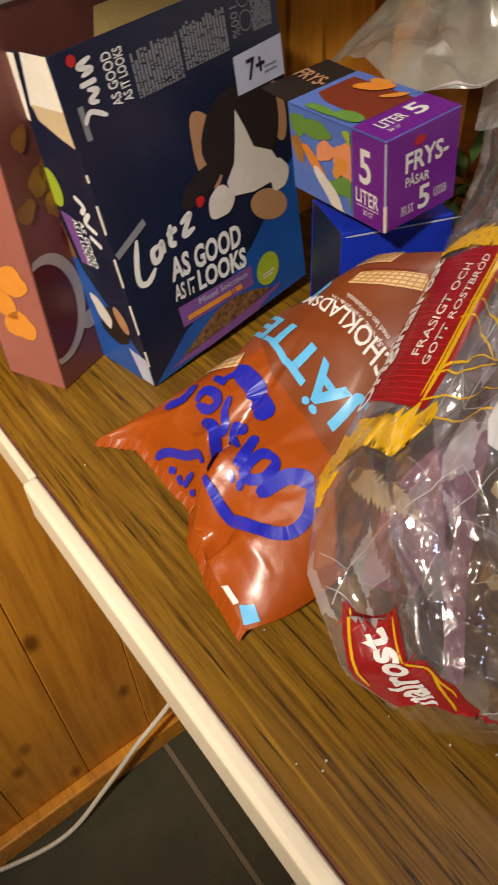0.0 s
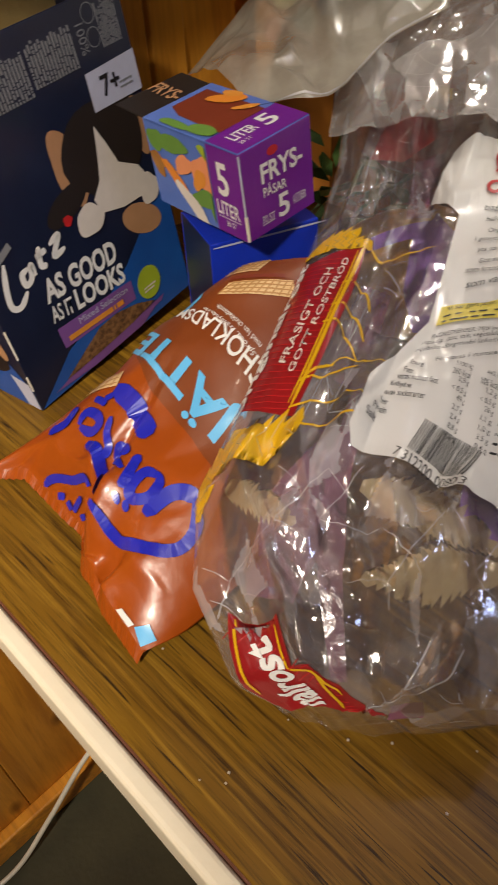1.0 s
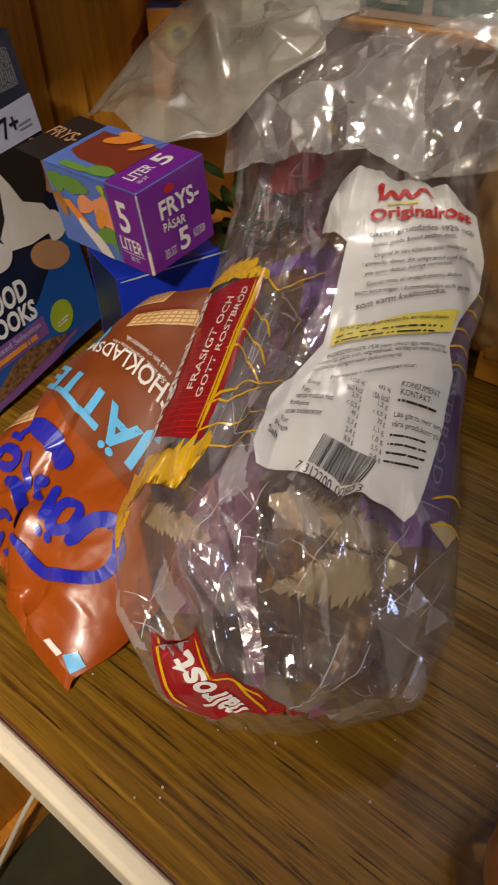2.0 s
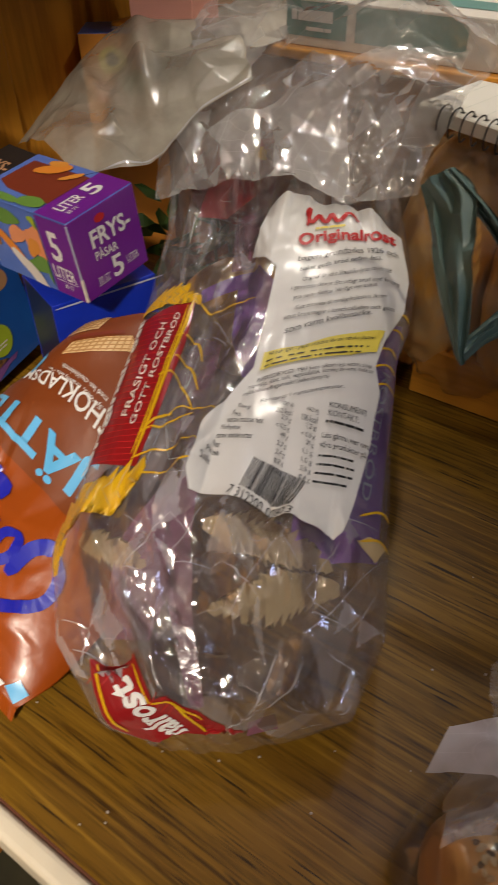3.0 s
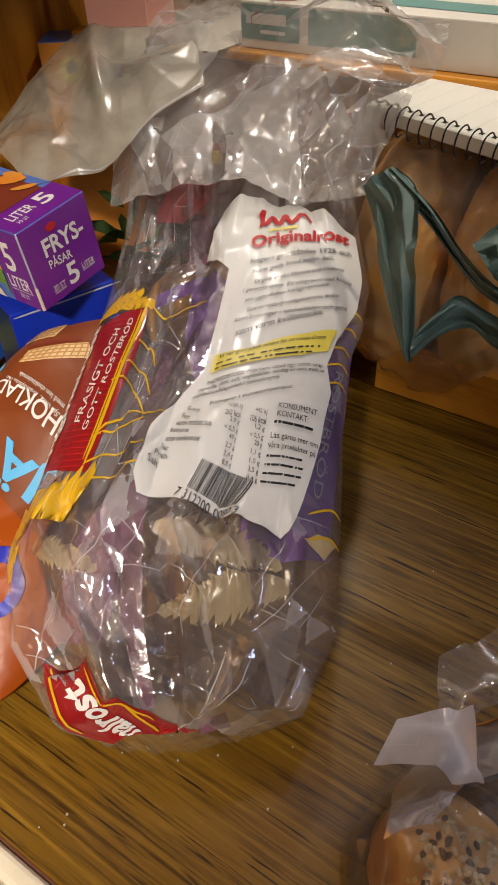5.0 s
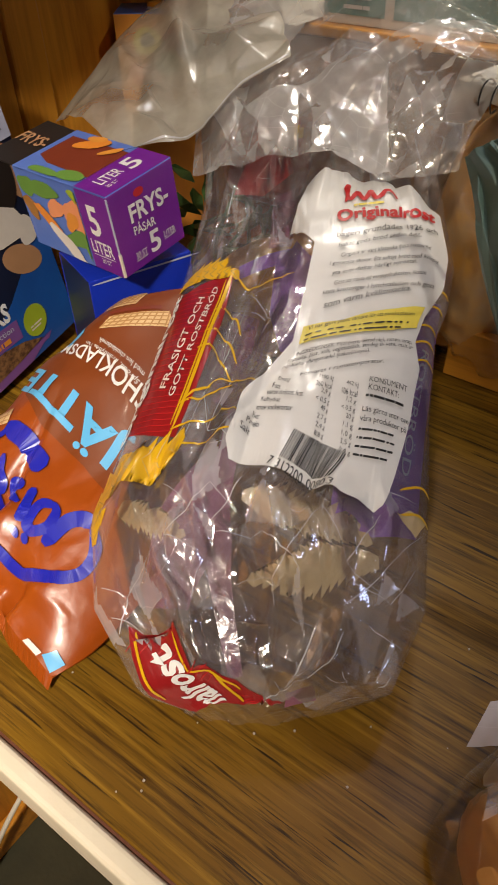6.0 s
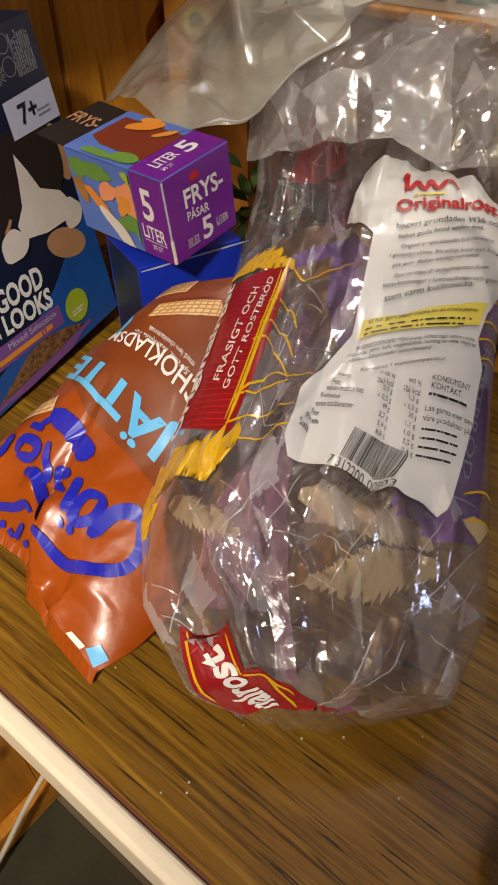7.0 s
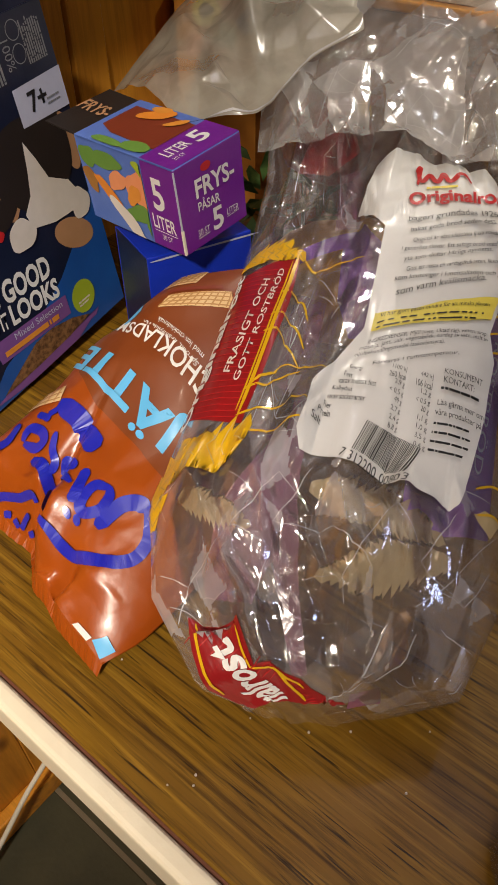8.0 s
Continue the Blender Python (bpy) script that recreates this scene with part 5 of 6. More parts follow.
    for b in (0.318, 0.352, 0.500, 0.525, 0.548, 0.575, 0.600):
        stroke("yellow_line", [(0.985, b), (0.92, b + 0.002), (0.80, b - 0.014)], 0.0017, f, GOLD_FILM, skin, 0.0008, 6, 0.3)
    patch("yellow_print", [(0.97, 0.320), (0.86, 0.318), (0.78, 0.300), (0.90, 0.290)], f, CREAM_FILM, skin, 0.0007, 0.04)
    # red strip at the closed end
    end = patch("red_panel", [(-0.86, 0.180), (-0.58, 0.165), (-0.575, 0.110), (-0.40, 0.085), (-0.20, 0.060), (0.05, 0.030), (0.36, 0.006), (-0.30, 0.002), (-0.90, 0.002), (-0.985, 0.030), (-0.985, 0.080), (-0.93, 0.140)], f, RED_FILM, skin, 0.0006, 0.03, "red printed strip at the closed end", True)
    for k in range(16):
        stroke("pinstripe", [(-0.95 + 0.055 * k, 0.150 - 0.010 * k), (-0.80 + 0.055 * k, 0.165 - 0.0105 * k)], 0.0006, f, RED_INK, end, 0.0010, 3)
    lettering("nalrost", [(-0.42, 0.012), (-0.665, 0.148), (-0.86, 0.136), (-0.80, 0.006)], f, WHITE_INK, end, 0.0014, 0.03, 0.08)
    stroke("gold_line", [(-0.84, 0.172), (-0.91, 0.12), (-0.95, 0.06)], 0.0016, f, GOLD_FILM, end, 0.0012)
    stroke("gold_line", [(-0.60, 0.160), (-0.595, 0.112), (-0.42, 0.078), (-0.22, 0.050)], 0.0012, f, GOLD_FILM, end, 0.0012)
    stroke("gold_line", [(-0.45, 0.085), (-0.36, 0.050), (-0.20, 0.020)], 0.0014, f, GOLD_FILM, end, 0.0012)
    # paper label
    lab = patch("paper_label", [(-0.093, 0.727), (0.179, 0.738), (0.491, 0.729), (0.800, 0.722), (0.935, 0.716), (0.938, 0.609), (0.823, 0.514), (0.875, 0.483), (0.836, 0.419), (0.765, 0.355), (0.702, 0.302), (0.660, 0.297), (0.45, 0.309), (0.176, 0.335), (-0.166, 0.346), (-0.207, 0.363), (-0.186, 0.416), (0.015, 0.487), (-0.016, 0.645), (-0.203, 0.677)], f, PAPER, skin, 0.0010, 0.014, "white creased paper label with black print", True)
    L = 0.0024
    stroke("script_stroke", [(0.185, 0.700), (0.215, 0.722), (0.190, 0.716), (0.225, 0.704), (0.285, 0.716), (0.330, 0.705), (0.385, 0.717), (0.430, 0.707), (0.500, 0.718), (0.575, 0.711)], 0.0032, f, RED_INK, lab, L, 10)
    bars(1, [(0.25, 0.694), (0.52, 0.702), (0.52, 0.706), (0.25, 0.698)], f, YELLOW_INK, lab, L, 2, 0.7, (2, 3))
    lettering("Originalrost", [(0.123, 0.668), (0.850, 0.693), (0.870, 0.711), (0.117, 0.688)], f, RED_INK, lab, L, 0.03, 0.06)
    lines = ("bageri grundades 1926 och", "bakat goda br\u00f6d sedan dess.", "Original \u00e4r v\u00e5rt klassiska ljusa rostbr\u00f6d", "i gener\u00f6sa skivor. Ett saftigt br\u00f6d med krispig", "yta som doftar h\u00e4rligt nyrostat.", "Gott att rosta till vardagsfrukosten, liksom", "som krutonger i lunchsalladen och gott", "som varm kv\u00e4llsmacka.")
    for k, text in enumerate(lines):
        t = k / 8
        lo, hi = lerp(0.660, 0.522, t + 0.075), lerp(0.660, 0.522, t)
        ro, ri = lerp(0.690, 0.572, t + 0.075), lerp(0.690, 0.572, t)
        a0, a1 = 0.13 + 0.03 * (k % 3), 0.86 - 0.07 * ((k * 2) % 3)
        lettering(text, [(a0, lo), (a1, ro), (a1, ri), (a0, hi)], f, BLACK_INK, lab, L, fine=0.08)
    band = patch("yellow_band", [(0.06, 0.504), (0.30, 0.516), (0.439, 0.530), (0.64, 0.545), (0.845, 0.564), (0.810, 0.530), (0.640, 0.514), (0.498, 0.506), (0.06, 0.482)], f, YELLOW_INK, lab, L, 0.03)
    lettering("Vi har gjort p\u00e5sen mindre f\u00f6r att minska plasten", [(0.10, 0.4965), (0.78, 0.5425), (0.78, 0.5495), (0.10, 0.5035)], f, BLACK_INK, band, L + 0.0006, fine=0.08)
    bars(2, [(0.085, 0.483), (0.77, 0.521), (0.79, 0.538), (0.09, 0.495)], f, BLACK_INK, band, L + 0.0006, 21, 0.30, (12, 18))
    for k, text in enumerate(("INGREDIENSER: Mj\u00f6l (vete, siktad r\u00e5g), vatten, sirap,", "rapsolja, j\u00e4st, salt, vegetabilisk, surdeg av vete, malt av", "mj\u00f6lbehandlingsmedel (askorbinsyra).", "F\u00f6rvaras i rumstemperatur.")):
        y0 = 0.4655 - 0.0088 * k
        a1 = (0.79, 0.80, 0.52, 0.62)[k]
        a0 = (0.06, 0.02, 0.00, 0.12)[k]
        sl = 0.040 * (a1 - a0) / 0.75
        lettering(text, [(a0, y0), (a1, y0 + sl), (a1, y0 + sl + 0.0068), (a0, y0 + 0.0068)], f, BLACK_INK, lab, L, fine=0.08)
    for k, text in enumerate(("Energi", "Fett", "varav m\u00e4ttat fett", "Kolhydrat", "varav sockerarter", "Fiber", "Protein", "Salt")):
        y0 = 0.434 - 0.0085 * k
        a0 = -0.005 - 0.022 * k
        wd = 0.0125 * len(text)
        lettering(text, [(a0, y0), (a0 + wd, y0 - 0.003), (a0 + wd, y0 + 0.0035), (a0, y0 + 0.0065)], f, BLACK_INK, lab, L)
    for k, (one, two) in enumerate((("1100 kJ", "442 kJ"), ("260 kcal", "106 kcal"), ("2,9 g", "1,2 g"), ("< 0,5 g", "< 0,5 g"), ("49 g", "20 g"), ("2,7 g", "1,1 g"), ("2,4 g", "1,0 g"), ("8,8 g", "3,5 g"), ("1,0 g", "0,4 g"))):
        b = 0.438 - k * 0.0092
        w1, w2 = 0.012 * len(one), 0.012 * len(two)
        lettering(one, [(0.325 - w1, b), (0.325, b - 0.003), (0.325, b + 0.004), (0.325 - w1, b + 0.007)], f, BLACK_INK, lab, L)
        lettering(two, [(0.485 - w2, b - 0.006), (0.485, b - 0.009), (0.485, b - 0.002), (0.485 - w2, b + 0.001)], f, BLACK_INK, lab, L)
    lettering("KONSUMENT", [(0.55, 0.440), (0.79, 0.443), (0.79, 0.450), (0.55, 0.447)], f, BLACK_INK, lab, L)
    lettering("KONTAKT:", [(0.55, 0.430), (0.74, 0.432), (0.74, 0.439), (0.55, 0.437)], f, BLACK_INK, lab, L)
    bars(1, [(0.54, 0.420), (0.78, 0.423), (0.78, 0.430), (0.54, 0.427)], f, BLACK_INK, lab, L, 31, 0.45, (4, 6))
    lettering("L\u00e4s g\u00e4rna mer om", [(0.53, 0.403), (0.81, 0.407), (0.81, 0.415), (0.53, 0.411)], f, BLACK_INK, lab, L)
    lettering("v\u00e5ra produkter p\u00e5", [(0.52, 0.393), (0.80, 0.397), (0.80, 0.405), (0.52, 0.401)], f, BLACK_INK, lab, L)
    bars(4, [(0.50, 0.355), (0.72, 0.358), (0.76, 0.395), (0.52, 0.391)], f, BLACK_INK, lab, L, 32, 0.26, (4, 7))
    rnd = random.Random(5)
    s = 0.0
    while s < 0.985:
        w = rnd.choice((0.008, 0.008, 0.014, 0.021))
        q0, q1 = Vector((0.105, 0.350)), Vector((0.405, 0.326))
        r0, r1 = Vector((0.155, 0.379)), Vector((0.468, 0.358))
        a, b = q0.lerp(q1, s), q0.lerp(q1, min(s + w, 1))
        c, d = r0.lerp(r1, min(s + w, 1)), r0.lerp(r1, s)
        patch("code_bar", [tuple(a), tuple(b), tuple(c), tuple(d)], f, BLACK_INK, lab, L, 0.03)
        s += w + rnd.choice((0.010, 0.014, 0.021))
    lettering("7 312200 040803", [(0.050, 0.340), (0.405, 0.311), (0.418, 0.322), (0.060, 0.351)], f, BLACK_INK, lab, L, fine=0.08)
    # loose far end: a second flattened layer with folds
    tail_rows = [(0.122, 0.520, 1.066, 0.298, 0.472, 1.073), (0.136, 0.590, 1.094, 0.312, 0.490, 1.096), (0.146, 0.634, 1.118, 0.330, 0.492, 1.120), (0.164, 0.668, 1.140, 0.346, 0.500, 1.142), (0.186, 0.680, 1.158, 0.352, 0.500, 1.166), (0.212, 0.672, 1.172, 0.345, 0.490, 1.180)]

    def tail(u, v):
        ax, ay, az, bx, by, bz = spline(tail_rows, v)
        x, y, z = lerp(ax, bx, u), lerp(ay, by, u), lerp(az, bz, u)
        body = 0.016 * math.sin(math.pi * u) + 0.006 * math.sin(u * 7 + v * 4)
        ragged = 0.012 * v ** 3 * math.sin(u * 9.0 + 1.0)
        return x, y + ragged, z + body + TAIL_CREASE(u, v) + TAIL_SMALL(u, v) + TAIL_FINE(u, v)
    end_film = part("open_end", sheet(tail, 200, 180), CLOUDY, ob, "loose open end of the bag", True)
    haze_facets(end_film, 200, 180, (TAIL_CELL, TAIL_SMALL_CELL), (0.35, 0.12), (CLOUDY_SHEEN, CLOUDY_SHEEN))
    creases(surf_map(tail), end_film, (0.02, 0.98, 0.02, 0.98), 6, 5, 15, 0.16)
    return ob


bread_bag()


# ---- the heap behind: crate, boxes, notebook, milky bag ----
def wooden_crate():
    """A low pine tray that holds wrapped bread."""
    ob = thing("wooden_tray", COUNTER_FRAME @ pose(-0.112, 0.567, 0.9005), "orange pine tray with wrapped bread rolls in it", "tray")
    w, d, h, t = 0.115, 0.26, 0.047, 0.010
    part("front_board", block(0, 0, 0, w, t, h, 0.001, 1), PINE_FLAT, ob)
    part("back_board", block(0, d - t, 0, w, d, h, 0.001, 1), PINE_FLAT, ob)
    for x in (0, w - t):
        part("side_board", block(x, t, 0, x + t, d - t, h, 0.001, 1), PINE_FLAT, ob)
    part("bottom_board", block(t, t, 0.0005, w - t, d - t, 0.008), PINE_FLAT, ob)
    return ob


def puff(centre, radii, name, material, label, category, seed=0.0, rough=0.15, turn=0.0, flat=0.0):
    """A soft rounded bag or bun, dented all over."""
    bm = bmesh.new()
    bmesh.ops.create_icosphere(bm, subdivisions=5, radius=1.0)
    for v in bm.verts:
        n = v.co.normalized()
        k = 1 + rough * ridged(n, 1.3, seed) * 0.6 + rough * 0.4 * ridged(n, 3.4, seed + 3)
        p = Vector((math.copysign(abs(n.x) ** 0.8, n.x) * radii[0], math.copysign(abs(n.y) ** 0.8, n.y) * radii[1], math.copysign(abs(n.z) ** 0.85, n.z) * radii[2])) * k
        p.z = max(p.z, -radii[2] * (1 - flat))
        v.co = p
    ob = link_mesh(name, bm, material, True)
    ob.matrix_world = pose(*centre, 0, 0, turn)
    return tagged(ob, label, category)


wooden_crate()
puff((0.366, 0.527, 1.000), (0.041, 0.075, 0.092), "wrapped_loaf", GOLD_WRAP, "golden brown wrapped loaf in the pine tray", "bread", 2.0, 0.10, -45)
puff((0.421, 0.472, 0.998), (0.040, 0.072, 0.090), "wrapped_loaf", GOLD_WRAP, "golden brown wrapped loaf in the pine tray", "bread", 5.0, 0.10, -45)
puff((0.392, 0.498, 1.002), (0.080, 0.076, 0.098), "loaf_wrapper", LOAF_FILM, "clear crinkled wrapper round the loaves", "bread wrapper", 8.0, 0.26, -45)


def teal_bag():
    """A dark teal plastic strip bag hanging over the tray."""
    ob = thing("teal_bag", pose(0, 0, 0), "dark teal folded plastic bag hanging over the pine tray", "plastic bag")

    def strip(rows, name, ph):
        def f(u, v):
            ax, ay, az, bx, by, bz = spline(rows, v)
            x, y, z = lerp(ax, bx, u), lerp(ay, by, u), lerp(az, bz, u)
            b = 0.003 * math.sin(math.pi * u) + TEAL_CREASE((u + ph) % 1.0, v)
            return x - b * 0.5, y - b * 0.6, z + b * 0.6
        return part(name, sheet(f, 50, 140), GREEN_FILM, ob, smooth=True)
    strip([(0.266, 0.401, 1.115, 0.281, 0.394, 1.127), (0.271, 0.396, 1.100, 0.291, 0.384, 1.118), (0.273, 0.390, 1.089, 0.288, 0.368, 1.100), (0.271, 0.379, 1.080, 0.283, 0.357, 1.090), (0.270, 0.361, 1.065, 0.281, 0.348, 1.080), (0.272, 0.336, 1.045, 0.279, 0.336, 1.055), (0.274, 0.328, 1.040, 0.276, 0.328, 1.042)], "hanging_fold", 1.0)
    strip([(0.275, 0.396, 1.120, 0.281, 0.394, 1.127), (0.296, 0.382, 1.101, 0.300, 0.374, 1.107), (0.309, 0.362, 1.083, 0.309, 0.354, 1.092), (0.320, 0.341, 1.070, 0.320, 0.332, 1.081), (0.342, 0.327, 1.060, 0.337, 0.320, 1.076), (0.375, 0.310, 1.055, 0.370, 0.300, 1.074)], "side_fold", 4.0)
    strip([(0.275, 0.328, 1.042, 0.279, 0.336, 1.055), (0.290, 0.334, 1.049, 0.295, 0.340, 1.066), (0.314, 0.339, 1.050, 0.306, 0.342, 1.071), (0.328, 0.331, 1.040, 0.322, 0.335, 1.062), (0.348, 0.322, 1.030, 0.336, 0.313, 1.060), (0.385, 0.305, 1.022, 0.372, 0.296, 1.055)], "lower_fold", 7.0)
    strip([(0.328, 0.346, 1.076, 0.320, 0.363, 1.090), (0.332, 0.334, 1.077, 0.334, 0.362, 1.101), (0.345, 0.322, 1.076, 0.345, 0.352, 1.112), (0.372, 0.305, 1.074, 0.372, 0.335, 1.118)], "side_fold", 9.0)
    return ob


teal_bag()

support = thing("storage_crate", COUNTER_FRAME @ pose(-0.50, 0.665, 0.9005), "plain pine storage crate at the back of the counter", "crate")
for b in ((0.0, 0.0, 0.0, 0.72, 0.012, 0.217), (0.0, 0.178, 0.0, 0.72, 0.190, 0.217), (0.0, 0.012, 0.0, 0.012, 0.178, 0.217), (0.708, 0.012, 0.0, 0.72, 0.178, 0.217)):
    part("side_board", block(*b, 0.001, 1), PINE_IN_SHADE, support)
part("lid", block(-0.004, -0.004, 0.2175, 0.724, 0.192, 0.2265, 0.002, 2), PINE_FLAT, support)


def notebook():
    ob = thing("spiral_notebook", pose(0.329, 0.479, 1.112, 0, 3.0, -57), "open spiral-bound notebook with ruled white pages", "notebook")
    part("page_block", block(-0.045, 0.004, 0.0, 0.19, 0.125, 0.010, 0.001, 1), PAGE, ob)
    f = plane_map((-0.045, 0.004, 0.0102), (1, 0, 0), (0, 1, 0))
    for k in range(14):
        stroke("ruled_line", [(0.012 + 0.017 * k, 0.002), (0.012 + 0.017 * k, 0.119)], 0.0006, f, RULE, ob, 0.0003, 1)
    for k in range(26):
        x = -0.040 + k * 0.0092
        ring = [(x, 0.011, 0.0108), (x, 0.006, 0.0145), (x, -0.002, 0.0125), (x, -0.0045, 0.004), (x, -0.001, -0.0035), (x, 0.004, -0.0025)]
        part("wire_ring", tube(ring, 0.0006, 6, 4), WIRE, ob)
        part("punched_hole", block(x - 0.0014, 0.0095, 0.0102, x + 0.0014, 0.0125, 0.0105), WIRE, ob)
    return ob


notebook()


def kitchen_gadget_box():
    ob, p, mp = carton("gadget_box", COUNTER_FRAME @ pose(-0.310, 0.672, 1.1275), (0.44, 0.15, 0.034), (WHITE_CARD, WHITE_CARD, WHITE_CARD, WHITE_CARD, KRAFT, WHITE_CARD), "flat white and teal carton of a kitchen gadget", "box")
    f, fp = mp["front"], p["front"]
    patch("teal_panel", rect(0.001, 0.007, 0.058, 0.0325), f, TEAL_CARD, fp, 0.0004)
    patch("teal_panel", rect(0.066, 0.007, 0.160, 0.0325), f, TEAL_CARD, fp, 0.0004)
    bars(1, [(0.006, 0.018), (0.052, 0.018), (0.052, 0.027), (0.006, 0.027)], f, WHITE_INK, fp, 0.0008, 2, 0.9, (1, 2))
    bars(1, [(0.020, 0.011), (0.050, 0.011), (0.050, 0.015), (0.020, 0.015)], f, WHITE_INK, fp, 0.0008, 3, 0.7, (1, 3))
    tf, tp = mp["top"], p["top"]
    patch("red_seal", disc(0.030, 0.018, 0.016, 0.010), tf, RED_INK, tp, 0.0005)
    patch("teal_panel", [(0.06, 0.03), (0.30, 0.02), (0.33, 0.05), (0.06, 0.06)], tf, TEAL_CARD, tp, 0.0004)
    patch("teal_panel", disc(0.010, 0.05, 0.014, 0.008), tf, TEAL_CARD, tp, 0.0005)
    return ob


kitchen_gadget_box()

white_sheet = thing("white_paper", COUNTER_FRAME @ pose(-0.445, 0.668, 1.1272), "sheet of pale paper lying on the crate", "paper")
part("sheet", sheet(lambda u, v: (lerp(0, 0.13, u), lerp(-0.03, 0.17, v), 0.002 + 0.002 * math.sin(u * 5) * v), 12, 12), MAGAZINE, white_sheet, smooth=True)
sign = thing("paper_bag", COUNTER_FRAME @ pose(-0.430, 0.80, 1.1285, 0, 0, 0), "pale paper bag with a printed word standing on the crate", "paper bag")
part("bag_front", block(0, 0, 0, 0.12, 0.003, 0.12, 0.001, 1), MAGAZINE, sign)
lettering("PA", [(0.012, 0.012), (0.060, 0.012), (0.060, 0.042), (0.012, 0.042)], plane_map((0, 0, 0), (1, 0, 0), (0, 0, 1)), BLACK_INK, sign, 0.0006, 0.03)


def pink_box():
    ob, p, mp = carton("pink_carton", pose(0.128, 0.752, 1.1280, 0, 0, -38), (0.064, 0.045, 0.11), (PINK_CARD, PINK_CARD, PINK_SHADED, PINK_SHADED, KRAFT, PINK_CARD), "small pale pink carton standing on the crate", "box")
    bars(2, [(0.020, 0.034), (0.046, 0.034), (0.046, 0.048), (0.020, 0.048)], mp["front"], TAN_INK, p["front"], 0.0006, 4, 0.4, (1, 2))
    patch("white_dot", disc(0.034, 0.060, 0.006), mp["front"], WHITE_INK, p["front"])
    return ob


def fruit_box():
    ob, p, mp = carton("fruit_carton", pose(0.078, 0.800, 0.9010, 0, 0, -10), (0.085, 0.05, 0.221), (ORANGE_INK, ROYAL, SALMON, ROYAL, KRAFT, SKY), "orange and blue carton with fruit pictures", "box")
    f, fp = mp["front"], p["front"]
    for a, b, r, m in ((0.030, 0.198, 0.014, YELLOW_INK), (0.030, 0.199, 0.007, FUR_DARK), (0.055, 0.200, 0.010, RED_INK), (0.048, 0.178, 0.012, LEAF_INK), (0.070, 0.190, 0.012, SKY), (0.020, 0.170, 0.012, SALMON)):
        patch("fruit_picture", disc(a, b, r, r * 0.85, 20, 0.2, 0.05), f, m, fp, 0.0004 + 0.0003 * (r < 0.009) + 0.0002 * (m is LEAF_INK))
    tf, tp = mp["top"], p["top"]
    patch("blue_top", rect(0.001, 0.001, 0.084, 0.049), tf, BLUE, tp, 0.0003)
    bars(1, [(0.03, 0.014), (0.07, 0.014), (0.07, 0.028), (0.03, 0.028)], tf, LILAC, tp, 0.0006, 2, 0.9, (2, 3))
    return ob


pink_box()
fruit_box()


def milky_bag():
    ob = thing("milky_bag", pose(0, 0, 0), "crumpled milky translucent plastic bag behind the cartons", "plastic bag")
    rows = [(0.020, 0.640, 1.075, 0.075, 0.505, 1.098), (0.050, 0.690, 1.095, 0.098, 0.508, 1.100), (0.085, 0.735, 1.118, 0.118, 0.512, 1.100), (0.125, 0.745, 1.138, 0.140, 0.530, 1.108), (0.165, 0.725, 1.142, 0.165, 0.560, 1.118), (0.215, 0.705, 1.146, 0.205, 0.585, 1.128)]

    def f(u, v):
        ax, ay, az, bx, by, bz = spline(rows, v)
        x, y, z = lerp(ax, bx, u), lerp(ay, by, u), lerp(az, bz, u)
        crease = 0.010 * math.exp(-((v - 0.28 - 0.15 * u) / 0.05) ** 2) + 0.012 * math.exp(-((v - 0.62 + 0.1 * u) / 0.05) ** 2)
        return x, y - crease * 0.4, z + 0.010 * math.sin(math.pi * u) + crease * math.sin(math.pi * min(1, u * 1.3)) + (MILK_CREASE(u, v) + MILK_SMALL(u, v)) * max(0.0, math.sin(math.pi * u)) ** 0.5
    film = part("film", sheet(f, 120, 160), MILKY, ob, smooth=True)
    stroke("hem", [(0.985, 0.02 + 0.096 * k) for k in range(11)], 0.0022, surf_map(f), CREASE_FILM, film, 0.0006, 6, label="welded hem of the bag")
    return ob


milky_bag()

# salad leaves and red wrapper in the gap behind the freezer bag carton
herbs = thing("salad_leaves", pose(0.165, 0.610, 0.9005), "bunch of fresh green salad leaves behind the cartons", "salad")
rnd = random.Random(11)
for k in range(46):
    bm = bmesh.new()
    pts = [bm.verts.new(q) for q in ((0, 0, 0), (0.006, 0.012, 0.002), (0.003, 0.028, 0.004), (0, 0.036, 0.0), (-0.003, 0.028, 0.004), (-0.006, 0.012, 0.002))]
    bm.faces.new(pts)
    leaf = part("leaf", bm, GREEN_LEAF, herbs)
    leaf.matrix_basis = pose(rnd.uniform(-0.05, 0.045), rnd.uniform(-0.05, 0.05), rnd.uniform(0.02, 0.125), rnd.uniform(-60, 60), rnd.uniform(-60, 60), rnd.uniform(0, 360))
for k in range(5):
    part("stem", tube([(rnd.uniform(-0.03, 0.03), rnd.uniform(-0.03, 0.03), 0.0), (rnd.uniform(-0.03, 0.03), rnd.uniform(-0.03, 0.03), 0.06), (rnd.uniform(-0.04, 0.04), rnd.uniform(-0.04, 0.04), 0.12)], 0.0018, 6, 5), GREEN_LEAF, herbs)
puff((0.195, 0.640, 1.035), (0.030, 0.040, 0.030), "red_packet", RED_PLASTIC, "small red plastic food packet behind the bread bag", "packet", 3.0, 0.2, 20)
puff((0.205, 0.560, 0.945), (0.065, 0.060, 0.043), "brown_bread", BUN, "round brown loaf under the bread bag", "bread", 6.0, 0.06, 20, 0.1)


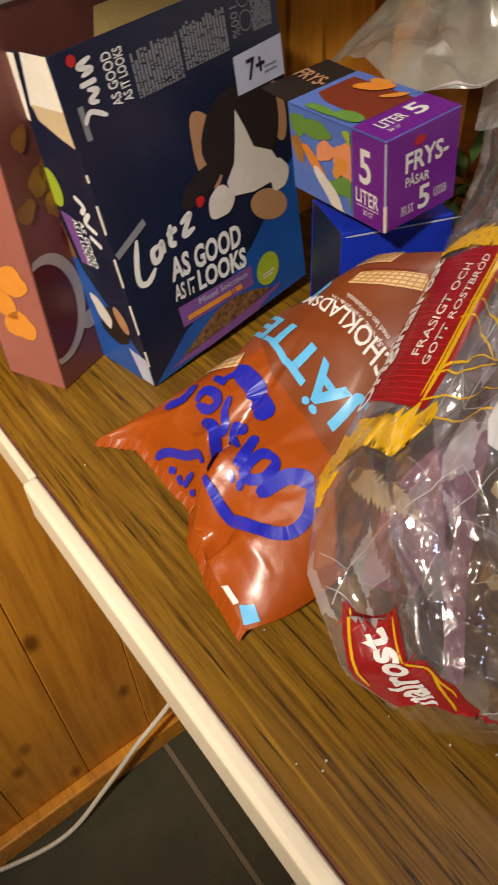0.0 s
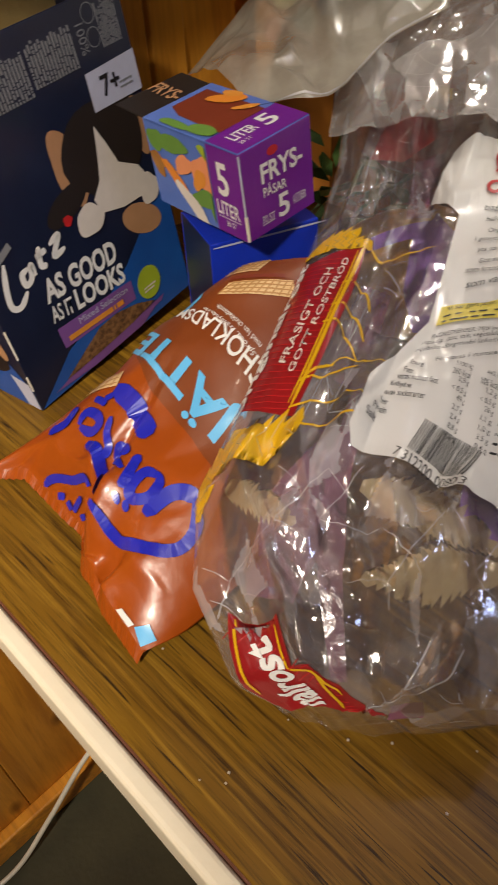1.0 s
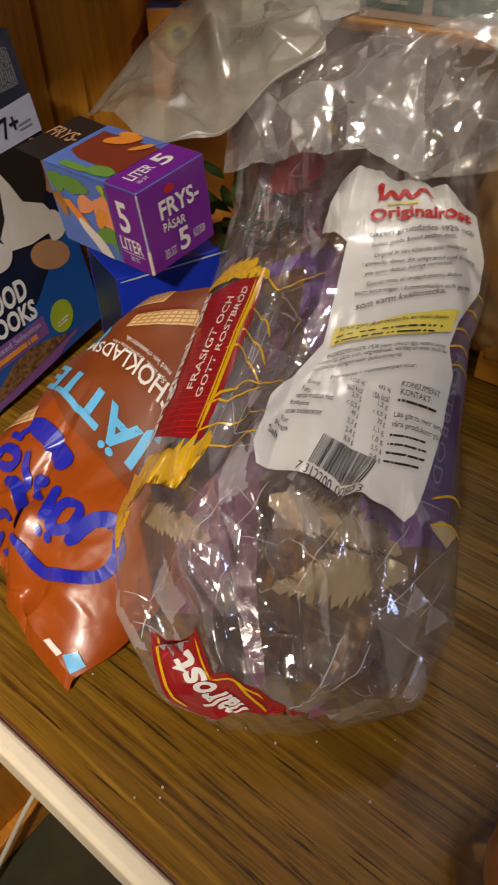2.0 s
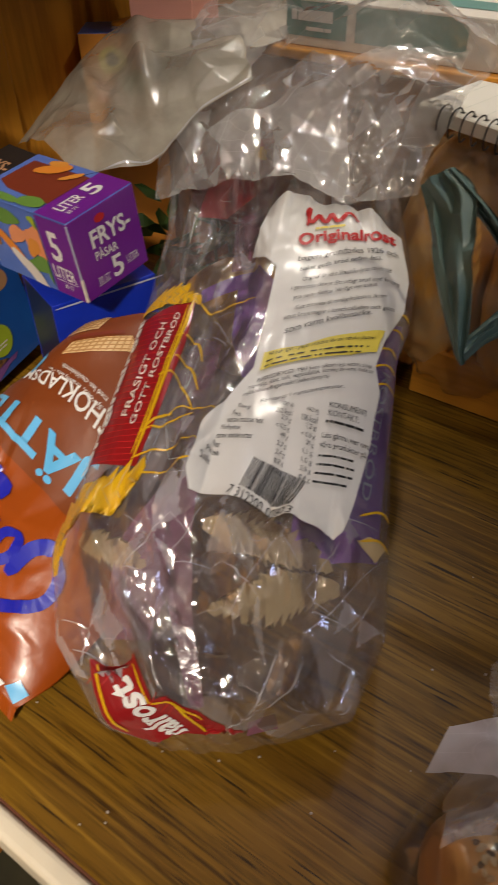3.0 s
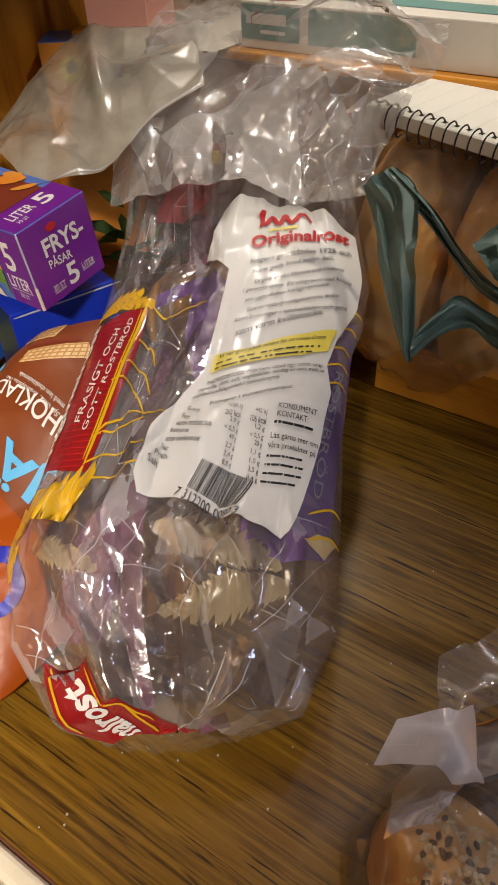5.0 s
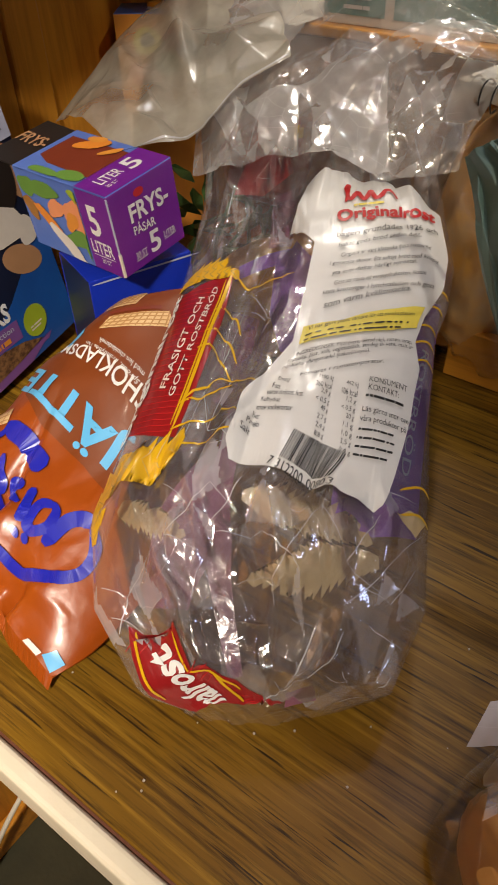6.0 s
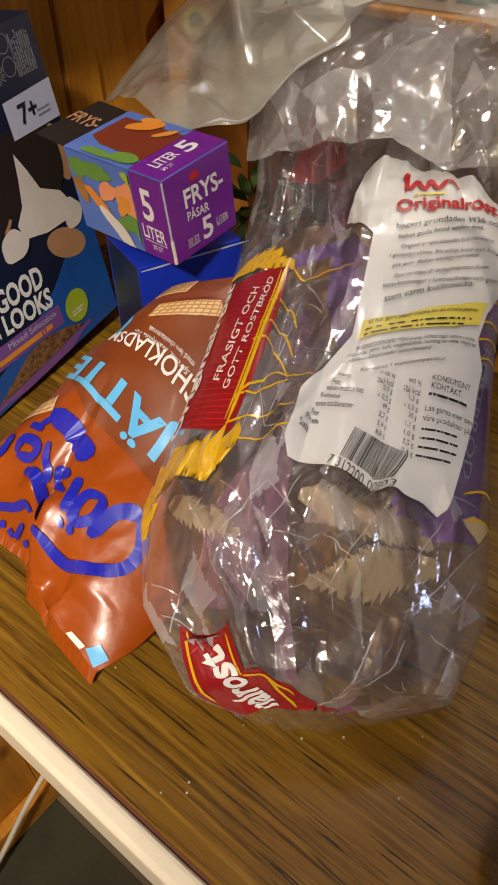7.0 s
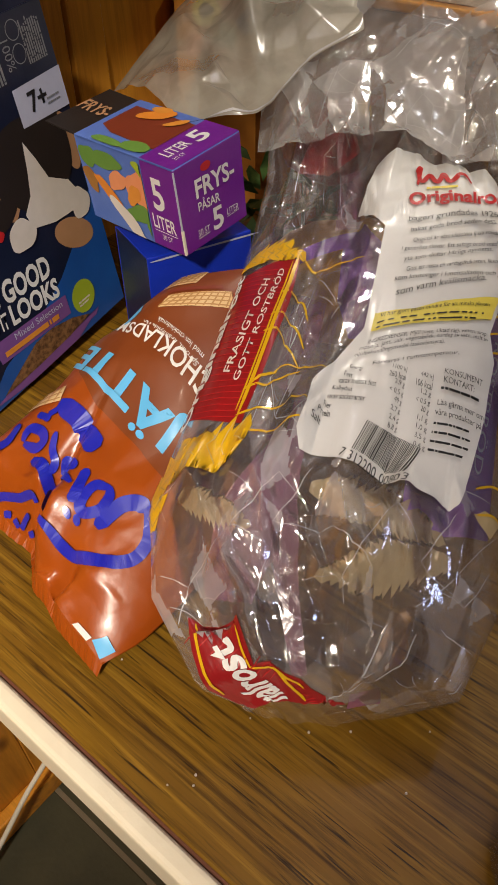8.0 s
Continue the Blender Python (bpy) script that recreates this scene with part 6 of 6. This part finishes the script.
# ---- bag of seeded rolls at the counter's front ----
def roll_bag():
    ob = thing("roll_bag", pose(0.262, 0.076, 0.9005, 0, 0, 14), "clear bag of seeded bread rolls with white and blue print", "bread bag")

    def dome(u, v):
        a = (u - 0.5) * 2
        b = (v - 0.5) * 2
        x = 0.083 * a * math.sqrt(1 - 0.36 * b * b)
        y = 0.095 * b * math.sqrt(1 - 0.36 * a * a)
        r = max(1 - max(abs(a), abs(b)) ** 3, 0.0) ** 0.6
        return x, y, 0.006 + 0.062 * r + ROLL_CREASE(u, v) * min(1.0, r * 1.6)
    f = surf_map(dome)
    film = part("clear_film", sheet(dome, 140, 140), CLEAR_ROLL, ob, "clear crinkled film", True)
    patch("white_print", [(0.12, 0.86), (0.24, 0.94), (0.55, 0.985), (0.97, 0.985), (0.97, 0.80), (0.70, 0.80), (0.40, 0.83), (0.24, 0.80)], f, MILK_BLUE, film, 0.0012, 0.03, "white printed area", True)
    patch("orange_line", [(0.66, 0.985), (0.98, 0.985), (0.98, 0.945), (0.66, 0.955)], f, ORANGE_INK, film, 0.0020, 0.04)
    patch("blue_seal", disc(0.60, 0.42, 0.17, 0.14), f, SEAL_BLUE, film, 0.0012, 0.03, "dark blue round seal", True)
    patch("blue_print", [(0.07, 0.42), (0.20, 0.36), (0.26, 0.56), (0.20, 0.70), (0.09, 0.62)], f, SEAL_BLUE, film, 0.0012, 0.03, "dark blue printed flank", True)
    stroke("white_mark", [(0.50, 0.45), (0.60, 0.48), (0.72, 0.44)], 0.003, f, WHITE_INK, film, 0.0024)
    stroke("white_mark", [(0.60, 0.48), (0.55, 0.38)], 0.003, f, WHITE_INK, film, 0.0024)
    # loose corners of film and label
    for corners, m, text in (([(-0.043, 0.090, 0.050), (-0.014, 0.056, 0.064), (0.006, 0.086, 0.066), (-0.023, 0.101, 0.056)], MILK_BLUE, "white corner of the printed film"),
                             ([(-0.012, 0.086, 0.060), (0.060, 0.072, 0.066), (0.058, 0.112, 0.068), (0.008, 0.113, 0.062)], CLEAR_ROLL, "loose corner of clear film")):
        q = [Vector(p) for p in corners]

        def corner(u, v):
            p = (q[0] * (1 - u) + q[1] * u) * (1 - v) + (q[3] * (1 - u) + q[2] * u) * v
            return p.x, p.y, p.z + facet((p.x, p.y, 0.0), 30, 1.0, 0.5)
        part("film_corner", sheet(corner, 16, 16), m, ob, text, True)
    return ob


roll_bag()
puff((0.290, 0.090, 0.9305), (0.034, 0.050, 0.030), "bread_roll", BUN, "plain golden bread roll inside the clear bag", "bread roll", 9.0, 0.04, 10, 0.05)
bun = puff((0.219, 0.092, 0.9305), (0.032, 0.048, 0.030), "bread_roll", CRUST, "seeded golden bread roll inside the clear bag", "bread roll", 4.0, 0.05, 10, 0.05)
rnd = random.Random(3)
for k in range(230):
    a, r = rnd.uniform(0, 6.283), math.sqrt(rnd.random()) * 0.86
    x, y = 0.032 * r * math.cos(a), 0.048 * r * math.sin(a)
    bm = bmesh.new()
    bmesh.ops.create_icosphere(bm, subdivisions=1, radius=0.0014)
    for v in bm.verts:
        v.co.x *= 1.5
        v.co.z *= 0.6
    seed = part("seed", bm, SEED if rnd.random() < 0.65 else DARK_SEED, bun)
    seed.matrix_basis = pose(x, y, 0.0305 * (1 - r ** 2.6) ** 0.5 + 0.0015, rnd.uniform(-20, 20), rnd.uniform(-20, 20), rnd.uniform(0, 180))

# crumbs on the counter
crumbs = bmesh.new()
for k in range(60):
    s, r = rnd.uniform(-0.35, 0.25), rnd.uniform(0.15, 0.42)
    m = COUNTER_FRAME @ pose(s, r, 0.9006)
    bmesh.ops.create_icosphere(crumbs, subdivisions=1, radius=rnd.uniform(0.0003, 0.0009), matrix=m)
tagged(link_mesh("crumbs", crumbs, CUP_WHITE), "pale bread crumbs scattered on the counter", "crumbs", kind="stuff")
